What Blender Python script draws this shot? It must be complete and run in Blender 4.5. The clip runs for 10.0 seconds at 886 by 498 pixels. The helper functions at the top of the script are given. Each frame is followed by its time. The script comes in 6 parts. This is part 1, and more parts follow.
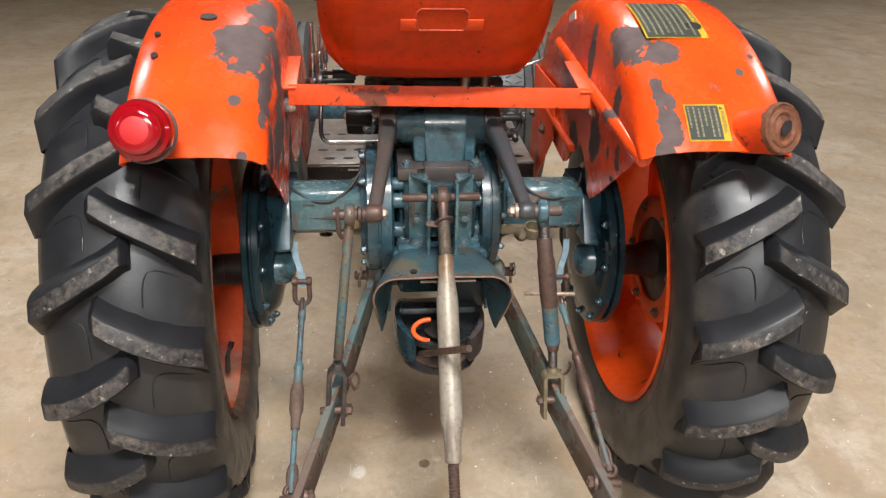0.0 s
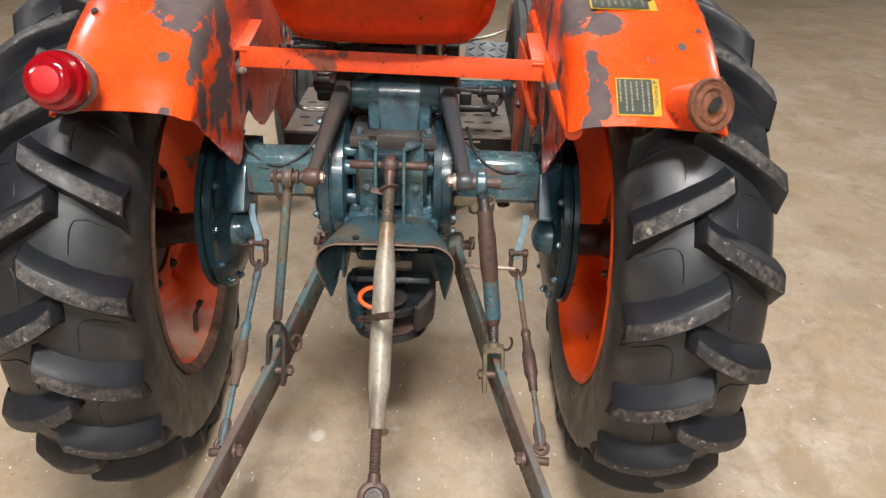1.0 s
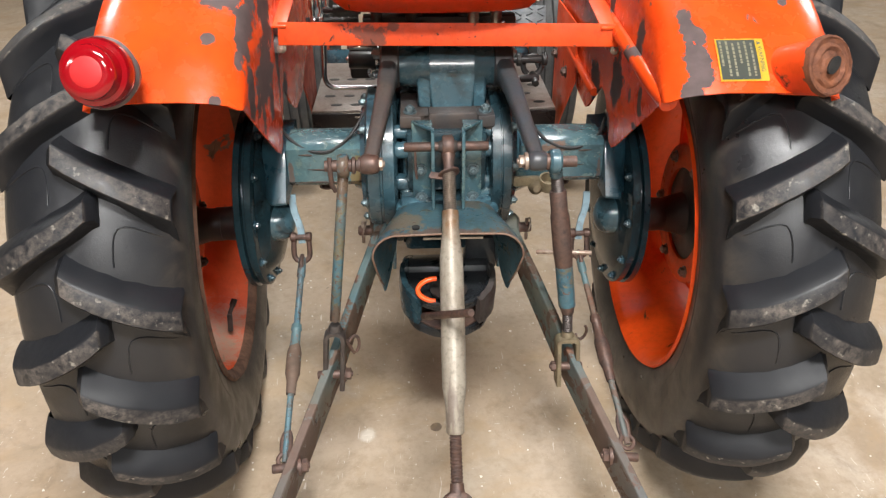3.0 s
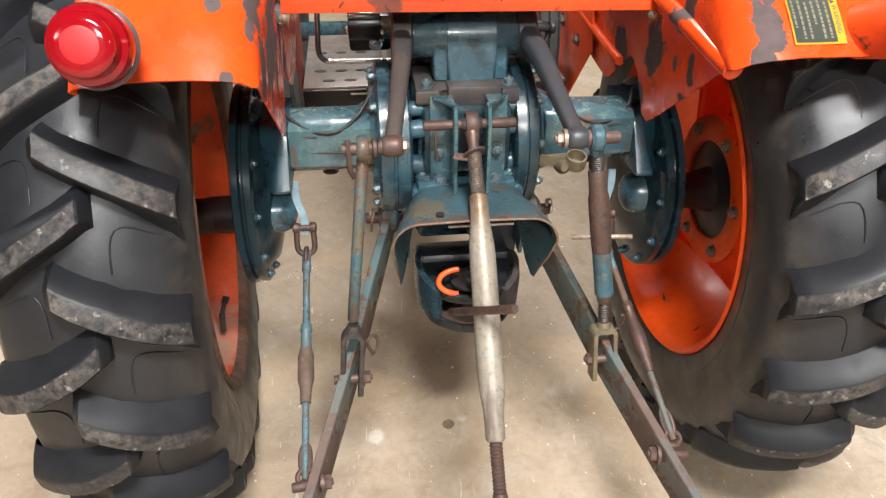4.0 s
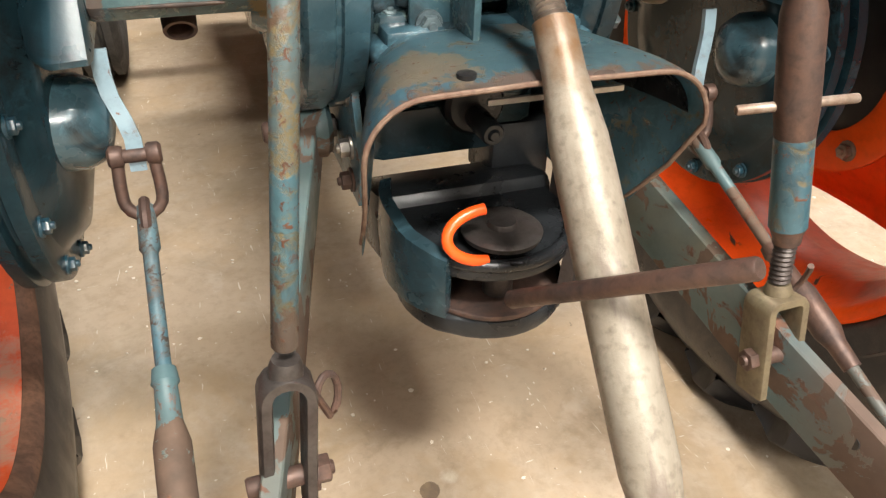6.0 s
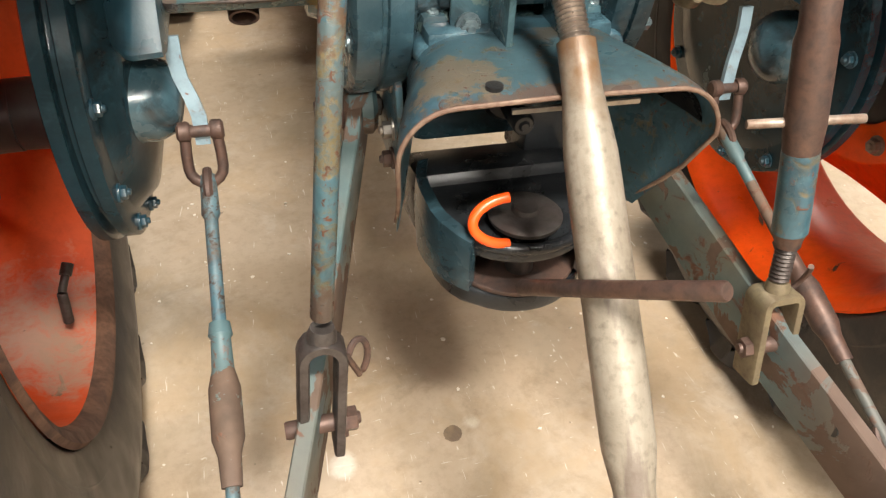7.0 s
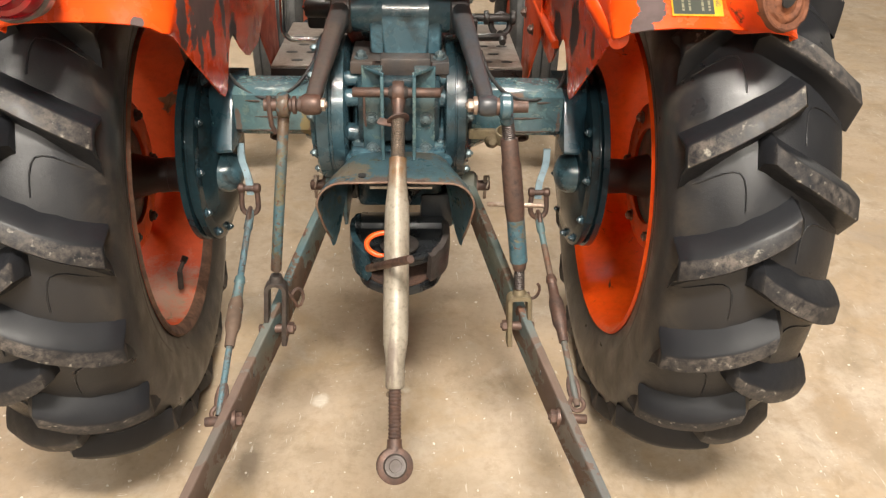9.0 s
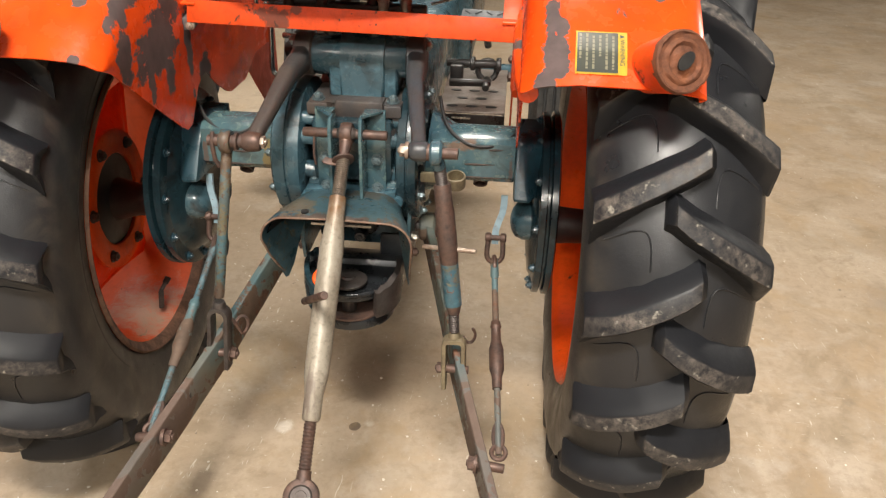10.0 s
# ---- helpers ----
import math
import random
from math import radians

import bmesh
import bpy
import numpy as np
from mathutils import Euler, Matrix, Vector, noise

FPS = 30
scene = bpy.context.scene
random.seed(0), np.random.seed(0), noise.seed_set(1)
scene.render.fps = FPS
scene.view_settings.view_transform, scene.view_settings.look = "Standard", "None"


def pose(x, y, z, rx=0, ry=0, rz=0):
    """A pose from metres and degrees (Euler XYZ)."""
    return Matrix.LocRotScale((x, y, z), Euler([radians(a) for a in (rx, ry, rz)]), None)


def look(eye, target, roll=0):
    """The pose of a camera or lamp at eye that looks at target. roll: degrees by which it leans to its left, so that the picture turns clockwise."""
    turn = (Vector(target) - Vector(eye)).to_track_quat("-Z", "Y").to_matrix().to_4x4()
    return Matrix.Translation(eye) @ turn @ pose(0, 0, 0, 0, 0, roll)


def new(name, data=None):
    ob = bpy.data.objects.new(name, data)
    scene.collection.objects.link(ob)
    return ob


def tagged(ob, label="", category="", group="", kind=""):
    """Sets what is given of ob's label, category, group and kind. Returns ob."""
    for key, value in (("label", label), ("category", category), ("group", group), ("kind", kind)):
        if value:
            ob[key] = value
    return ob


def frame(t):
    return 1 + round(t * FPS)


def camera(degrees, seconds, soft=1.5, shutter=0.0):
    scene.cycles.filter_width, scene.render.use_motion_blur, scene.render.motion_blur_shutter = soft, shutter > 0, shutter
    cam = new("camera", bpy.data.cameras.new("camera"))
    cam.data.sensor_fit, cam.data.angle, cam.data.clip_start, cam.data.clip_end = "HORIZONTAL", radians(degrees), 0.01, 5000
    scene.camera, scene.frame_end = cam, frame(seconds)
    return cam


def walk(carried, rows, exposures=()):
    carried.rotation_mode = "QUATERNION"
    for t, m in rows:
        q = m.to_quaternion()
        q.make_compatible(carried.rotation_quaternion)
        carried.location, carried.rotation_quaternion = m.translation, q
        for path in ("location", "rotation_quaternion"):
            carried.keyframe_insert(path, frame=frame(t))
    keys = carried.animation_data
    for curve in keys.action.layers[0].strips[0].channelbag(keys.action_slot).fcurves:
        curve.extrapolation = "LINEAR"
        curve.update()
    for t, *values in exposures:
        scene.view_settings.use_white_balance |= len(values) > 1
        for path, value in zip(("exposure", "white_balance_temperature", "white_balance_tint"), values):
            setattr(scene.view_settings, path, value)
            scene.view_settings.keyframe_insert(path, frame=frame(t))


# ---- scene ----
cam = camera(60.2, 10.0, 1.3)
PATH = [
    (0, (-0.131, -1.503, 1.321), (0.045, 0.269, 0.409), 1.3),
    (0.5, (-0.01, -1.506, 1.321), (0.091, 0.262, 0.392), 1.6),
    (1, (0.096, -1.522, 1.303), (0.11, 0.235, 0.347), 1.9),
    (1.5, (0.14, -1.534, 1.281), (0.095, 0.205, 0.293), 1.9),
    (2, (0.125, -1.532, 1.271), (0.023, 0.176, 0.235), 1.6),
    (2.5, (0.053, -1.485, 1.276), (-0.007, 0.228, 0.245), 1.2),
    (2.7, (0.006, -1.444, 1.28), (-0.004, 0.275, 0.258), 0.5),
    (3.8, (-0.163, -1.32, 1.241), (0.026, 0.359, 0.169), 0.1),
    (4, (-0.173, -1.276, 1.23), (0.017, 0.396, 0.149), 0.2),
    (4.5, (-0.194, -1.081, 1.12), (-0.001, 0.638, 0.116), -0.0),
    (5, (-0.199, -0.815, 0.913), (0.149, 0.907, -0.043), 1.2),
    (5.5, (-0.227, -0.718, 0.827), (0.285, 0.949, -0.151), 0.9),
    (6, (-0.241, -0.695, 0.81), (0.333, 0.868, -0.298), 1.7),
    (6.2, (-0.248, -0.693, 0.795), (0.334, 0.821, -0.376), 2.6),
    (7.3, (-0.204, -0.78, 0.948), (0.119, 0.734, -0.319), 2.4),
    (7.5, (-0.17, -0.827, 0.989), (0.106, 0.693, -0.281), 2.7),
    (8, (-0.101, -0.966, 1.055), (0.156, 0.617, -0.141), 3.2),
    (8.5, (-0.074, -1.216, 1.106), (0.089, 0.426, -0.024), 2.5),
    (9, (0.028, -1.4, 1.182), (0.102, 0.311, 0.148), 1.3),
    (9.5, (0.216, -1.516, 1.204), (0.241, 0.224, 0.219), 1.9),
    (10, (0.28, -1.406, 1.21), (0.134, 0.342, 0.248), 1.5),
]
walk(cam, [(t, look(eye, target, roll)) for t, eye, target, roll in PATH],
     exposures=[(0, 0.2, 6050, 10), (1.5, 0.15, 6050, 10), (2.5, 0.25, 6050, 10), (4.0, 0.5, 6000, 10), (5.0, 0.66, 6200, 10), (6.2, 0.74, 6500, 10),
                (7.5, 0.70, 6650, 10), (8.5, 0.58, 6700, 10), (9.0, 0.48, 6700, 10), (9.5, 0.22, 6650, 10), (10, 0.26, 6600, 10)])

# ---- world and lights ----
world = bpy.data.worlds.new("world")
scene.world = world
world.use_nodes = True
world.node_tree.nodes["Background"].inputs[0].default_value = (0.9, 0.85, 0.75, 1)
world.node_tree.nodes["Background"].inputs[1].default_value = 0.005


def area_lamp(name, at, sx, sy, power, colour):
    data = bpy.data.lights.new(name, "AREA")
    data.shape, data.size, data.size_y, data.energy, data.color = "RECTANGLE", sx, sy, power, colour
    ob = new(name, data)
    ob.matrix_world = pose(*at)
    return ob


WARM = (1.0, 0.945, 0.86)
LAMPS = [(0.15, -2.2, 225), (0.15, -5.2, 230), (-3.8, -5.2, 85), (6.0, -5.2, 35), (0.15, 2.1, 110), (-3.8, 2.1, 75), (6.0, 3.6, 130)]
for lx, ly, power in LAMPS:
    area_lamp("ceiling_lamp_light", (lx, ly, 3.74), 1.1, 0.36, power, WARM)

# ---- materials ----


def nodes_of(name):
    m = bpy.data.materials.new(name)
    m.use_nodes = True
    t = m.node_tree
    return m, t, t.nodes["Principled BSDF"], t.nodes.new("ShaderNodeTexCoord").outputs["Object"]


def noise_tex(t, vec, scale, detail=4.0, rough=0.55, distort=0.0):
    n = t.nodes.new("ShaderNodeTexNoise")
    n.inputs["Scale"].default_value, n.inputs["Detail"].default_value = scale, detail
    n.inputs["Roughness"].default_value, n.inputs["Distortion"].default_value = rough, distort
    t.links.new(vec, n.inputs["Vector"])
    return n.outputs[0]


def ramp(t, fac, lo, hi, a=0.0, b=1.0):
    n = t.nodes.new("ShaderNodeMapRange")
    n.inputs[1].default_value, n.inputs[2].default_value = lo, hi
    n.inputs[3].default_value, n.inputs[4].default_value = a, b
    t.links.new(fac, n.inputs[0])
    return n.outputs[0]


def mix(t, fac, a, b):
    n = t.nodes.new("ShaderNodeMix")
    n.data_type = "RGBA"
    for sock, v in ((n.inputs[0], fac), (n.inputs[6], a), (n.inputs[7], b)):
        if isinstance(v, (int, float)):
            sock.default_value = v
        elif isinstance(v, tuple):
            sock.default_value = (*v, 1) if len(v) == 3 else v
        else:
            t.links.new(v, sock)
    return n.outputs[2]


def maths(t, op, a, b=0.0):
    n = t.nodes.new("ShaderNodeMath")
    n.operation = op
    for sock, v in ((n.inputs[0], a), (n.inputs[1], b)):
        if isinstance(v, (int, float)):
            sock.default_value = v
        else:
            t.links.new(v, sock)
    return n.outputs[0]


def bump(t, p, height, strength, distance=0.002):
    n = t.nodes.new("ShaderNodeBump")
    n.inputs["Strength"].default_value, n.inputs["Distance"].default_value = strength, distance
    t.links.new(height, n.inputs["Height"])
    t.links.new(n.outputs[0], p.inputs["Normal"])


def stretched(t, vec, sx, sy, sz):
    n = t.nodes.new("ShaderNodeMapping")
    n.inputs["Scale"].default_value = (sx, sy, sz)
    t.links.new(vec, n.inputs["Vector"])
    return n.outputs[0]


def blob(t, vec, wobble, at, size, amp=0.5, edge=0.97):
    """1 inside a ragged patch round a point, 0 outside. size: its half extents."""
    n = t.nodes.new("ShaderNodeMapping")
    n.vector_type = "TEXTURE"
    n.inputs["Location"].default_value, n.inputs["Scale"].default_value = at, size
    t.links.new(vec, n.inputs["Vector"])
    ln = t.nodes.new("ShaderNodeVectorMath")
    ln.operation = "LENGTH"
    t.links.new(n.outputs[0], ln.inputs[0])
    d = maths(t, "ADD", ln.outputs["Value"], maths(t, "MULTIPLY", maths(t, "SUBTRACT", wobble, 0.5), amp * 4))
    return ramp(t, d, 1.0, edge)


def worn_paint(name, colour, colour2, under, rust, wear=0.62, scale=14.0, rough=0.3, patches=(), rust_at=0.66, grime=0.35, dirt=0.0, cast=0.0, tints=(), coat=0.0, soft=0.8):
    """Paint that has faded in places, chipped to what is under it in ragged flakes, with grime and a few rust spots."""
    m, t, p, v = nodes_of(name)
    big = noise_tex(t, v, 5.0, 3)
    col = mix(t, ramp(t, big, 0.35, 0.65), colour, colour2)
    col = mix(t, ramp(t, noise_tex(t, v, 60, 5, 0.7), 0.45, 0.8, 0, grime), col, tuple(c * 0.35 for c in colour))
    if dirt:
        col = mix(t, ramp(t, noise_tex(t, v, 17, 6, 0.7, 0.7), 0.50, 0.66, 0, dirt), col, (0.012, 0.014, 0.015))
        col = mix(t, ramp(t, noise_tex(t, v, 33, 5, 0.7, 0.4), 0.55, 0.72, 0, dirt * 0.6), col, tuple(min(1, c * 2.2) for c in colour2))
    chips = noise_tex(t, v, scale, 6, 0.62, 0.6)
    mask = ramp(t, chips, wear, wear + 0.012) if not cast else maths(t, "MULTIPLY", ramp(t, chips, wear - 0.03, wear + 0.06), ramp(t, noise_tex(t, v, scale * 5, 5, 0.75), 0.38, 0.58, 0.25, 0.95))
    if patches:
        wob = noise_tex(t, v, 30, 9, 0.74, 0.15)
        for at, size in patches:
            mask = maths(t, "MAXIMUM", mask, blob(t, v, wob, at, size, 0.7))
    under_col = mix(t, ramp(t, noise_tex(t, v, 40, 4), 0.35, 0.7), under, tuple(c * 0.6 for c in under))
    col = mix(t, mask, col, under_col)
    for at, size, c, f in tints:
        col = mix(t, maths(t, "MULTIPLY", blob(t, v, noise_tex(t, v, 40, 9, 0.76, 0.3), at, size, 0.5 + 0.75 * soft, soft), f), col, c)
    rmask = ramp(t, noise_tex(t, v, scale * 2.2, 5, 0.65, 0.8), rust_at - (0.02 if cast else 0), rust_at + 0.05)
    col = mix(t, rmask, col, mix(t, ramp(t, noise_tex(t, v, 90, 3), 0.3, 0.7), rust, tuple(c * 0.4 for c in rust)))
    p.inputs["Coat Weight"].default_value, p.inputs["Coat Roughness"].default_value = coat, 0.12
    t.links.new(col, p.inputs["Base Color"])
    fine = noise_tex(t, v, 25, 4)
    r = ramp(t, fine, 0.3, 0.7, rough * 0.75, rough * 1.35)
    r = maths(t, "MAXIMUM", r, maths(t, "MULTIPLY", maths(t, "MAXIMUM", mask, rmask), 0.78))
    t.links.new(r, p.inputs["Roughness"])
    h = maths(t, "SUBTRACT", maths(t, "MULTIPLY", noise_tex(t, v, 130, 4), 0.35), maths(t, "MULTIPLY", mask, 0.6))
    h = maths(t, "ADD", h, maths(t, "MULTIPLY", noise_tex(t, v, 38, 5, 0.6), cast))
    bump(t, p, maths(t, "ADD", h, maths(t, "MULTIPLY", rmask, 0.4)), 0.5, 0.0012)
    return m


def metal(name, colour, colour2, rough=0.5, metallic=0.7, scale=30.0, streak=(1, 1, 1)):
    """Bare or rusty metal, two colours in blotches with fine grain."""
    m, t, p, v = nodes_of(name)
    sv = stretched(t, v, *streak)
    f = ramp(t, noise_tex(t, sv, scale, 6, 0.65, 0.3), 0.35, 0.65)
    col = mix(t, f, colour, colour2)
    col = mix(t, ramp(t, noise_tex(t, v, 160, 3), 0.5, 0.8, 0, 0.5), col, tuple(c * 0.35 for c in colour2))
    t.links.new(col, p.inputs["Base Color"])
    p.inputs["Metallic"].default_value = metallic
    t.links.new(ramp(t, f, 0, 1, rough * 0.8, min(1.0, rough * 1.3)), p.inputs["Roughness"])
    bump(t, p, noise_tex(t, v, 140, 5, 0.7), 0.45, 0.001)
    return m


ORANGE, ORANGE2 = (0.74, 0.075, 0.007), (0.62, 0.050, 0.005)
PRIMER = (0.088, 0.060, 0.058)
BLUE, BLUE2 = (0.022, 0.056, 0.078), (0.055, 0.112, 0.138)
RUST = (0.20, 0.075, 0.035)

m_orange = worn_paint("orange_paint", ORANGE, ORANGE2, PRIMER, (0.12, 0.05, 0.03), wear=0.66, rough=0.42)
m_rim = worn_paint("orange_rim_paint", (0.84, 0.095, 0.008), (0.76, 0.070, 0.006), (0.16, 0.07, 0.04), (0.10, 0.05, 0.03), wear=0.74, scale=9, rough=0.35)
m_rim_dusty = worn_paint("dusty_rim_paint", (0.72, 0.085, 0.014), (0.56, 0.085, 0.024), (0.26, 0.17, 0.11), (0.10, 0.06, 0.04), wear=0.64, scale=9, rough=0.5, soft=0.1,
                         tints=(((-0.50, 0.0, 0.225), (0.11, 0.14, 0.05), (0.46, 0.33, 0.26), 0.85), ((-0.46, -0.05, 0.215), (0.05, 0.20, 0.03), (0.36, 0.25, 0.18), 0.8),
                                ((-0.42, -0.28, 0.40), (0.03, 0.06, 0.14), (0.24, 0.13, 0.08), 0.6)))
m_blue = worn_paint("blue_cast_paint", BLUE, BLUE2, (0.065, 0.10, 0.10), RUST, wear=0.64, scale=22, rough=0.27, rust_at=0.73, dirt=0.85, cast=1.8, coat=0.35)
m_tube = worn_paint("faded_tube_paint", (0.030, 0.075, 0.105), (0.075, 0.135, 0.145), (0.11, 0.165, 0.15), (0.15, 0.07, 0.035), wear=0.56, scale=52, rough=0.20, rust_at=0.68, dirt=0.6, cast=0.5, coat=0.35,
                    tints=(((-0.163, -0.080, 0.645), (0.020, 0.05, 0.045), (0.19, 0.135, 0.045), 0.85), ((-0.152, -0.078, 0.64), (0.010, 0.05, 0.05), (0.09, 0.045, 0.025), 0.8),
                           ((-0.292, -0.08, 0.645), (0.005, 0.05, 0.04), (0.13, 0.055, 0.03), 0.6), ((0.292, -0.08, 0.645), (0.004, 0.05, 0.04), (0.13, 0.055, 0.03), 0.5),
                           ((0.20, -0.07, 0.700), (0.035, 0.03, 0.010), (0.16, 0.085, 0.05), 0.7)))
m_guard = worn_paint("flaking_shield_paint", (0.062, 0.150, 0.205), (0.105, 0.195, 0.225), (0.21, 0.165, 0.095), (0.19, 0.075, 0.045), wear=0.58, scale=48, rough=0.33, rust_at=0.63, dirt=0.45, cast=0.6,
                     tints=(((0.0, -0.258, 0.615), (0.17, 0.016, 0.05), (0.19, 0.105, 0.065), 0.7), ((-0.085, -0.215, 0.612), (0.040, 0.04, 0.04), (0.24, 0.20, 0.14), 0.85), ((0.04, -0.15, 0.62), (0.05, 0.02, 0.03), (0.15, 0.10, 0.05), 0.6)))
m_rod_l = worn_paint("yellowed_rod_paint", (0.045, 0.115, 0.150), (0.070, 0.135, 0.150), (0.16, 0.125, 0.055), (0.13, 0.055, 0.03), wear=0.52, scale=60, rough=0.33, rust_at=0.59, dirt=0.45, cast=0.4,
                     tints=(((-0.184, -0.276, 0.665), (0.03, 0.04, 0.075), (0.15, 0.105, 0.045), 0.3), ((-0.180, -0.270, 0.735), (0.03, 0.04, 0.05), (0.10, 0.06, 0.035), 0.85), ((-0.205, -0.306, 0.48), (0.03, 0.04, 0.035), (0.08, 0.05, 0.035), 0.9)))
m_blue_gloss = worn_paint("glossy_blue_paint", (0.012, 0.040, 0.060), (0.026, 0.072, 0.098), (0.05, 0.08, 0.085), RUST, wear=0.70, scale=18, rough=0.30, rust_at=0.70, dirt=0.5, coat=0.4, cast=0.5)
m_blue_dark = worn_paint("blue_black_paint", (0.005, 0.016, 0.023), (0.016, 0.040, 0.052), (0.05, 0.08, 0.085), RUST, wear=0.68, scale=20, rough=0.20, rust_at=0.72, dirt=0.8, cast=0.5)
# grimy blue, darkened further for the shade of recesses modelled too shallow
m_casing = worn_paint("grimy_shaded_casing_paint", (0.007, 0.017, 0.022), (0.024, 0.052, 0.066), (0.05, 0.075, 0.08), RUST, wear=0.70, scale=20, rough=0.25, rust_at=0.72, dirt=0.8, cast=0.8, coat=0.2)
m_arm_blue = metal("blue_grey_cast_iron", (0.046, 0.058, 0.070), (0.060, 0.052, 0.049), 0.36, 0.1, 18)
m_arm = metal("grey_blue_cast_iron", (0.056, 0.054, 0.056), (0.088, 0.069, 0.058), 0.40, 0.2, 18)
m_rim_edge = metal("rust_beige_edge", (0.24, 0.17, 0.125), (0.15, 0.085, 0.06), 0.6, 0.2, 40)
m_front_tyre = metal("grey_dusty_rubber", (0.075, 0.075, 0.073), (0.045, 0.045, 0.046), 0.75, 0.0, 14)
m_seat = worn_paint("chipped_seat_paint", ORANGE, ORANGE2, (0.12, 0.05, 0.03), (0.06, 0.03, 0.018), wear=0.675, scale=26, rough=0.36, rust_at=0.650, grime=0.5)
m_orange_brown = metal("grimy_orange_enamel", (0.45, 0.05, 0.008), (0.28, 0.035, 0.01), 0.6, 0.0)
m_dark_zinc = metal("dark_zinc", (0.15, 0.14, 0.14), (0.10, 0.09, 0.09), 0.5, 0.3)
m_thread = metal("bright_thread_steel", (0.30, 0.26, 0.225), (0.19, 0.155, 0.13), 0.34, 0.7, 40)
m_bolt = metal("blue_grey_bolt", (0.15, 0.20, 0.215), (0.09, 0.125, 0.14), 0.3, 0.45, 60)
m_bar = worn_paint("grimy_bar_paint", (0.64, 0.066, 0.007), (0.52, 0.048, 0.006), PRIMER, (0.09, 0.04, 0.025), wear=0.655, scale=24, rough=0.58, rust_at=0.62, grime=0.7,
                   tints=(((-0.130, -0.10, 0.922), (0.030, 0.04, 0.020), (0.06, 0.035, 0.025), 0.8), ((-0.09, -0.10, 0.935), (0.012, 0.04, 0.008), (0.06, 0.03, 0.02), 0.8)))
# black for greasy parts, and for the shade painted in under the shield
m_grease_shade = metal("black_grease_and_shade", (0.012, 0.013, 0.015), (0.030, 0.034, 0.038), 0.28, 0.2, 12)
m_blue_light = worn_paint("light_blue_paint", (0.034, 0.095, 0.135), (0.066, 0.125, 0.14), (0.15, 0.125, 0.07), RUST, wear=0.56, scale=44, rough=0.33, rust_at=0.60, dirt=0.6, cast=0.4)
m_strap = worn_paint("pale_blue_strap_paint", (0.27, 0.36, 0.41), (0.20, 0.30, 0.36), (0.20, 0.17, 0.14), RUST, wear=0.60, scale=60, rough=0.35, cast=0.4, grime=0.6)
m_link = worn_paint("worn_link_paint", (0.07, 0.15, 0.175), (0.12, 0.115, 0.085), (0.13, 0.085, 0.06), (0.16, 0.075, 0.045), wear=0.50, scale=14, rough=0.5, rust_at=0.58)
for _m in (m_orange, m_bar, m_seat):
    _m.node_tree.nodes["Principled BSDF"].inputs["Specular IOR Level"].default_value = 0.32
for _m in (m_rim, m_rim_dusty):
    _m.node_tree.nodes["Principled BSDF"].inputs["Specular IOR Level"].default_value = 0.22
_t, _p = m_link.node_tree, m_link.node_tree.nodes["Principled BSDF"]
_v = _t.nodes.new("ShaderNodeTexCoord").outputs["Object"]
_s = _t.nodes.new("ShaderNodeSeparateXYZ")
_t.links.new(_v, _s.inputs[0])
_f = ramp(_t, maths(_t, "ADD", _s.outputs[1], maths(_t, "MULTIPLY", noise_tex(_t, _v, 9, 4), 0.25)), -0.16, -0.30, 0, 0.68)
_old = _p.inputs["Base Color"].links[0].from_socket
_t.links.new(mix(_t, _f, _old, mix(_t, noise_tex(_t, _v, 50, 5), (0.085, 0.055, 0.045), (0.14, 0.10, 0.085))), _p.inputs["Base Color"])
m_rust = metal("rusty_steel", (0.135, 0.078, 0.058), (0.075, 0.052, 0.046), 0.5, 0.4, 40)
m_rod = worn_paint("patchy_rod_paint", (0.055, 0.125, 0.160), (0.085, 0.15, 0.175), (0.10, 0.075, 0.055), (0.07, 0.05, 0.04), wear=0.50, scale=52, rough=0.45, rust_at=0.57, cast=0.4, dirt=0.4)
m_iron = metal("dark_iron", (0.10, 0.09, 0.085), (0.07, 0.055, 0.05), 0.45, 0.6)
m_steel = metal("bare_steel", (0.45, 0.43, 0.40), (0.30, 0.27, 0.23), 0.35, 0.9, 40)
m_link_tube = metal("weathered_zinc_tube", (0.38, 0.345, 0.285), (0.185, 0.150, 0.110), 0.46, 0.18, 20, (1, 0.5, 0.5))
_t, _p = m_link_tube.node_tree, m_link_tube.node_tree.nodes["Principled BSDF"]
_v = _t.nodes.new("ShaderNodeTexCoord").outputs["Object"]
_old = _p.inputs["Base Color"].links[0].from_socket
_b = blob(_t, _v, noise_tex(_t, _v, 30, 5), (0, -0.235, 0.662), (0.06, 0.055, 0.055), 0.6, 0.4)
_c = mix(_t, _b, _old, mix(_t, noise_tex(_t, _v, 60, 4), (0.20, 0.115, 0.05), (0.12, 0.075, 0.05)))
_t.links.new(mix(_t, ramp(_t, noise_tex(_t, stretched(_t, _v, 6, 1, 1), 9, 5), 0.54, 0.64, 0, 0.65), _c, (0.13, 0.095, 0.08)), _p.inputs["Base Color"])
m_nut = metal("pale_rusty_nut", (0.36, 0.30, 0.25), (0.22, 0.15, 0.11), 0.4, 0.4, 60)
m_chrome = metal("dull_chrome", (0.55, 0.54, 0.53), (0.36, 0.34, 0.33), 0.2, 0.95, 20)
m_brass = metal("olive_brass", (0.24, 0.20, 0.125), (0.16, 0.125, 0.08), 0.5, 0.4)
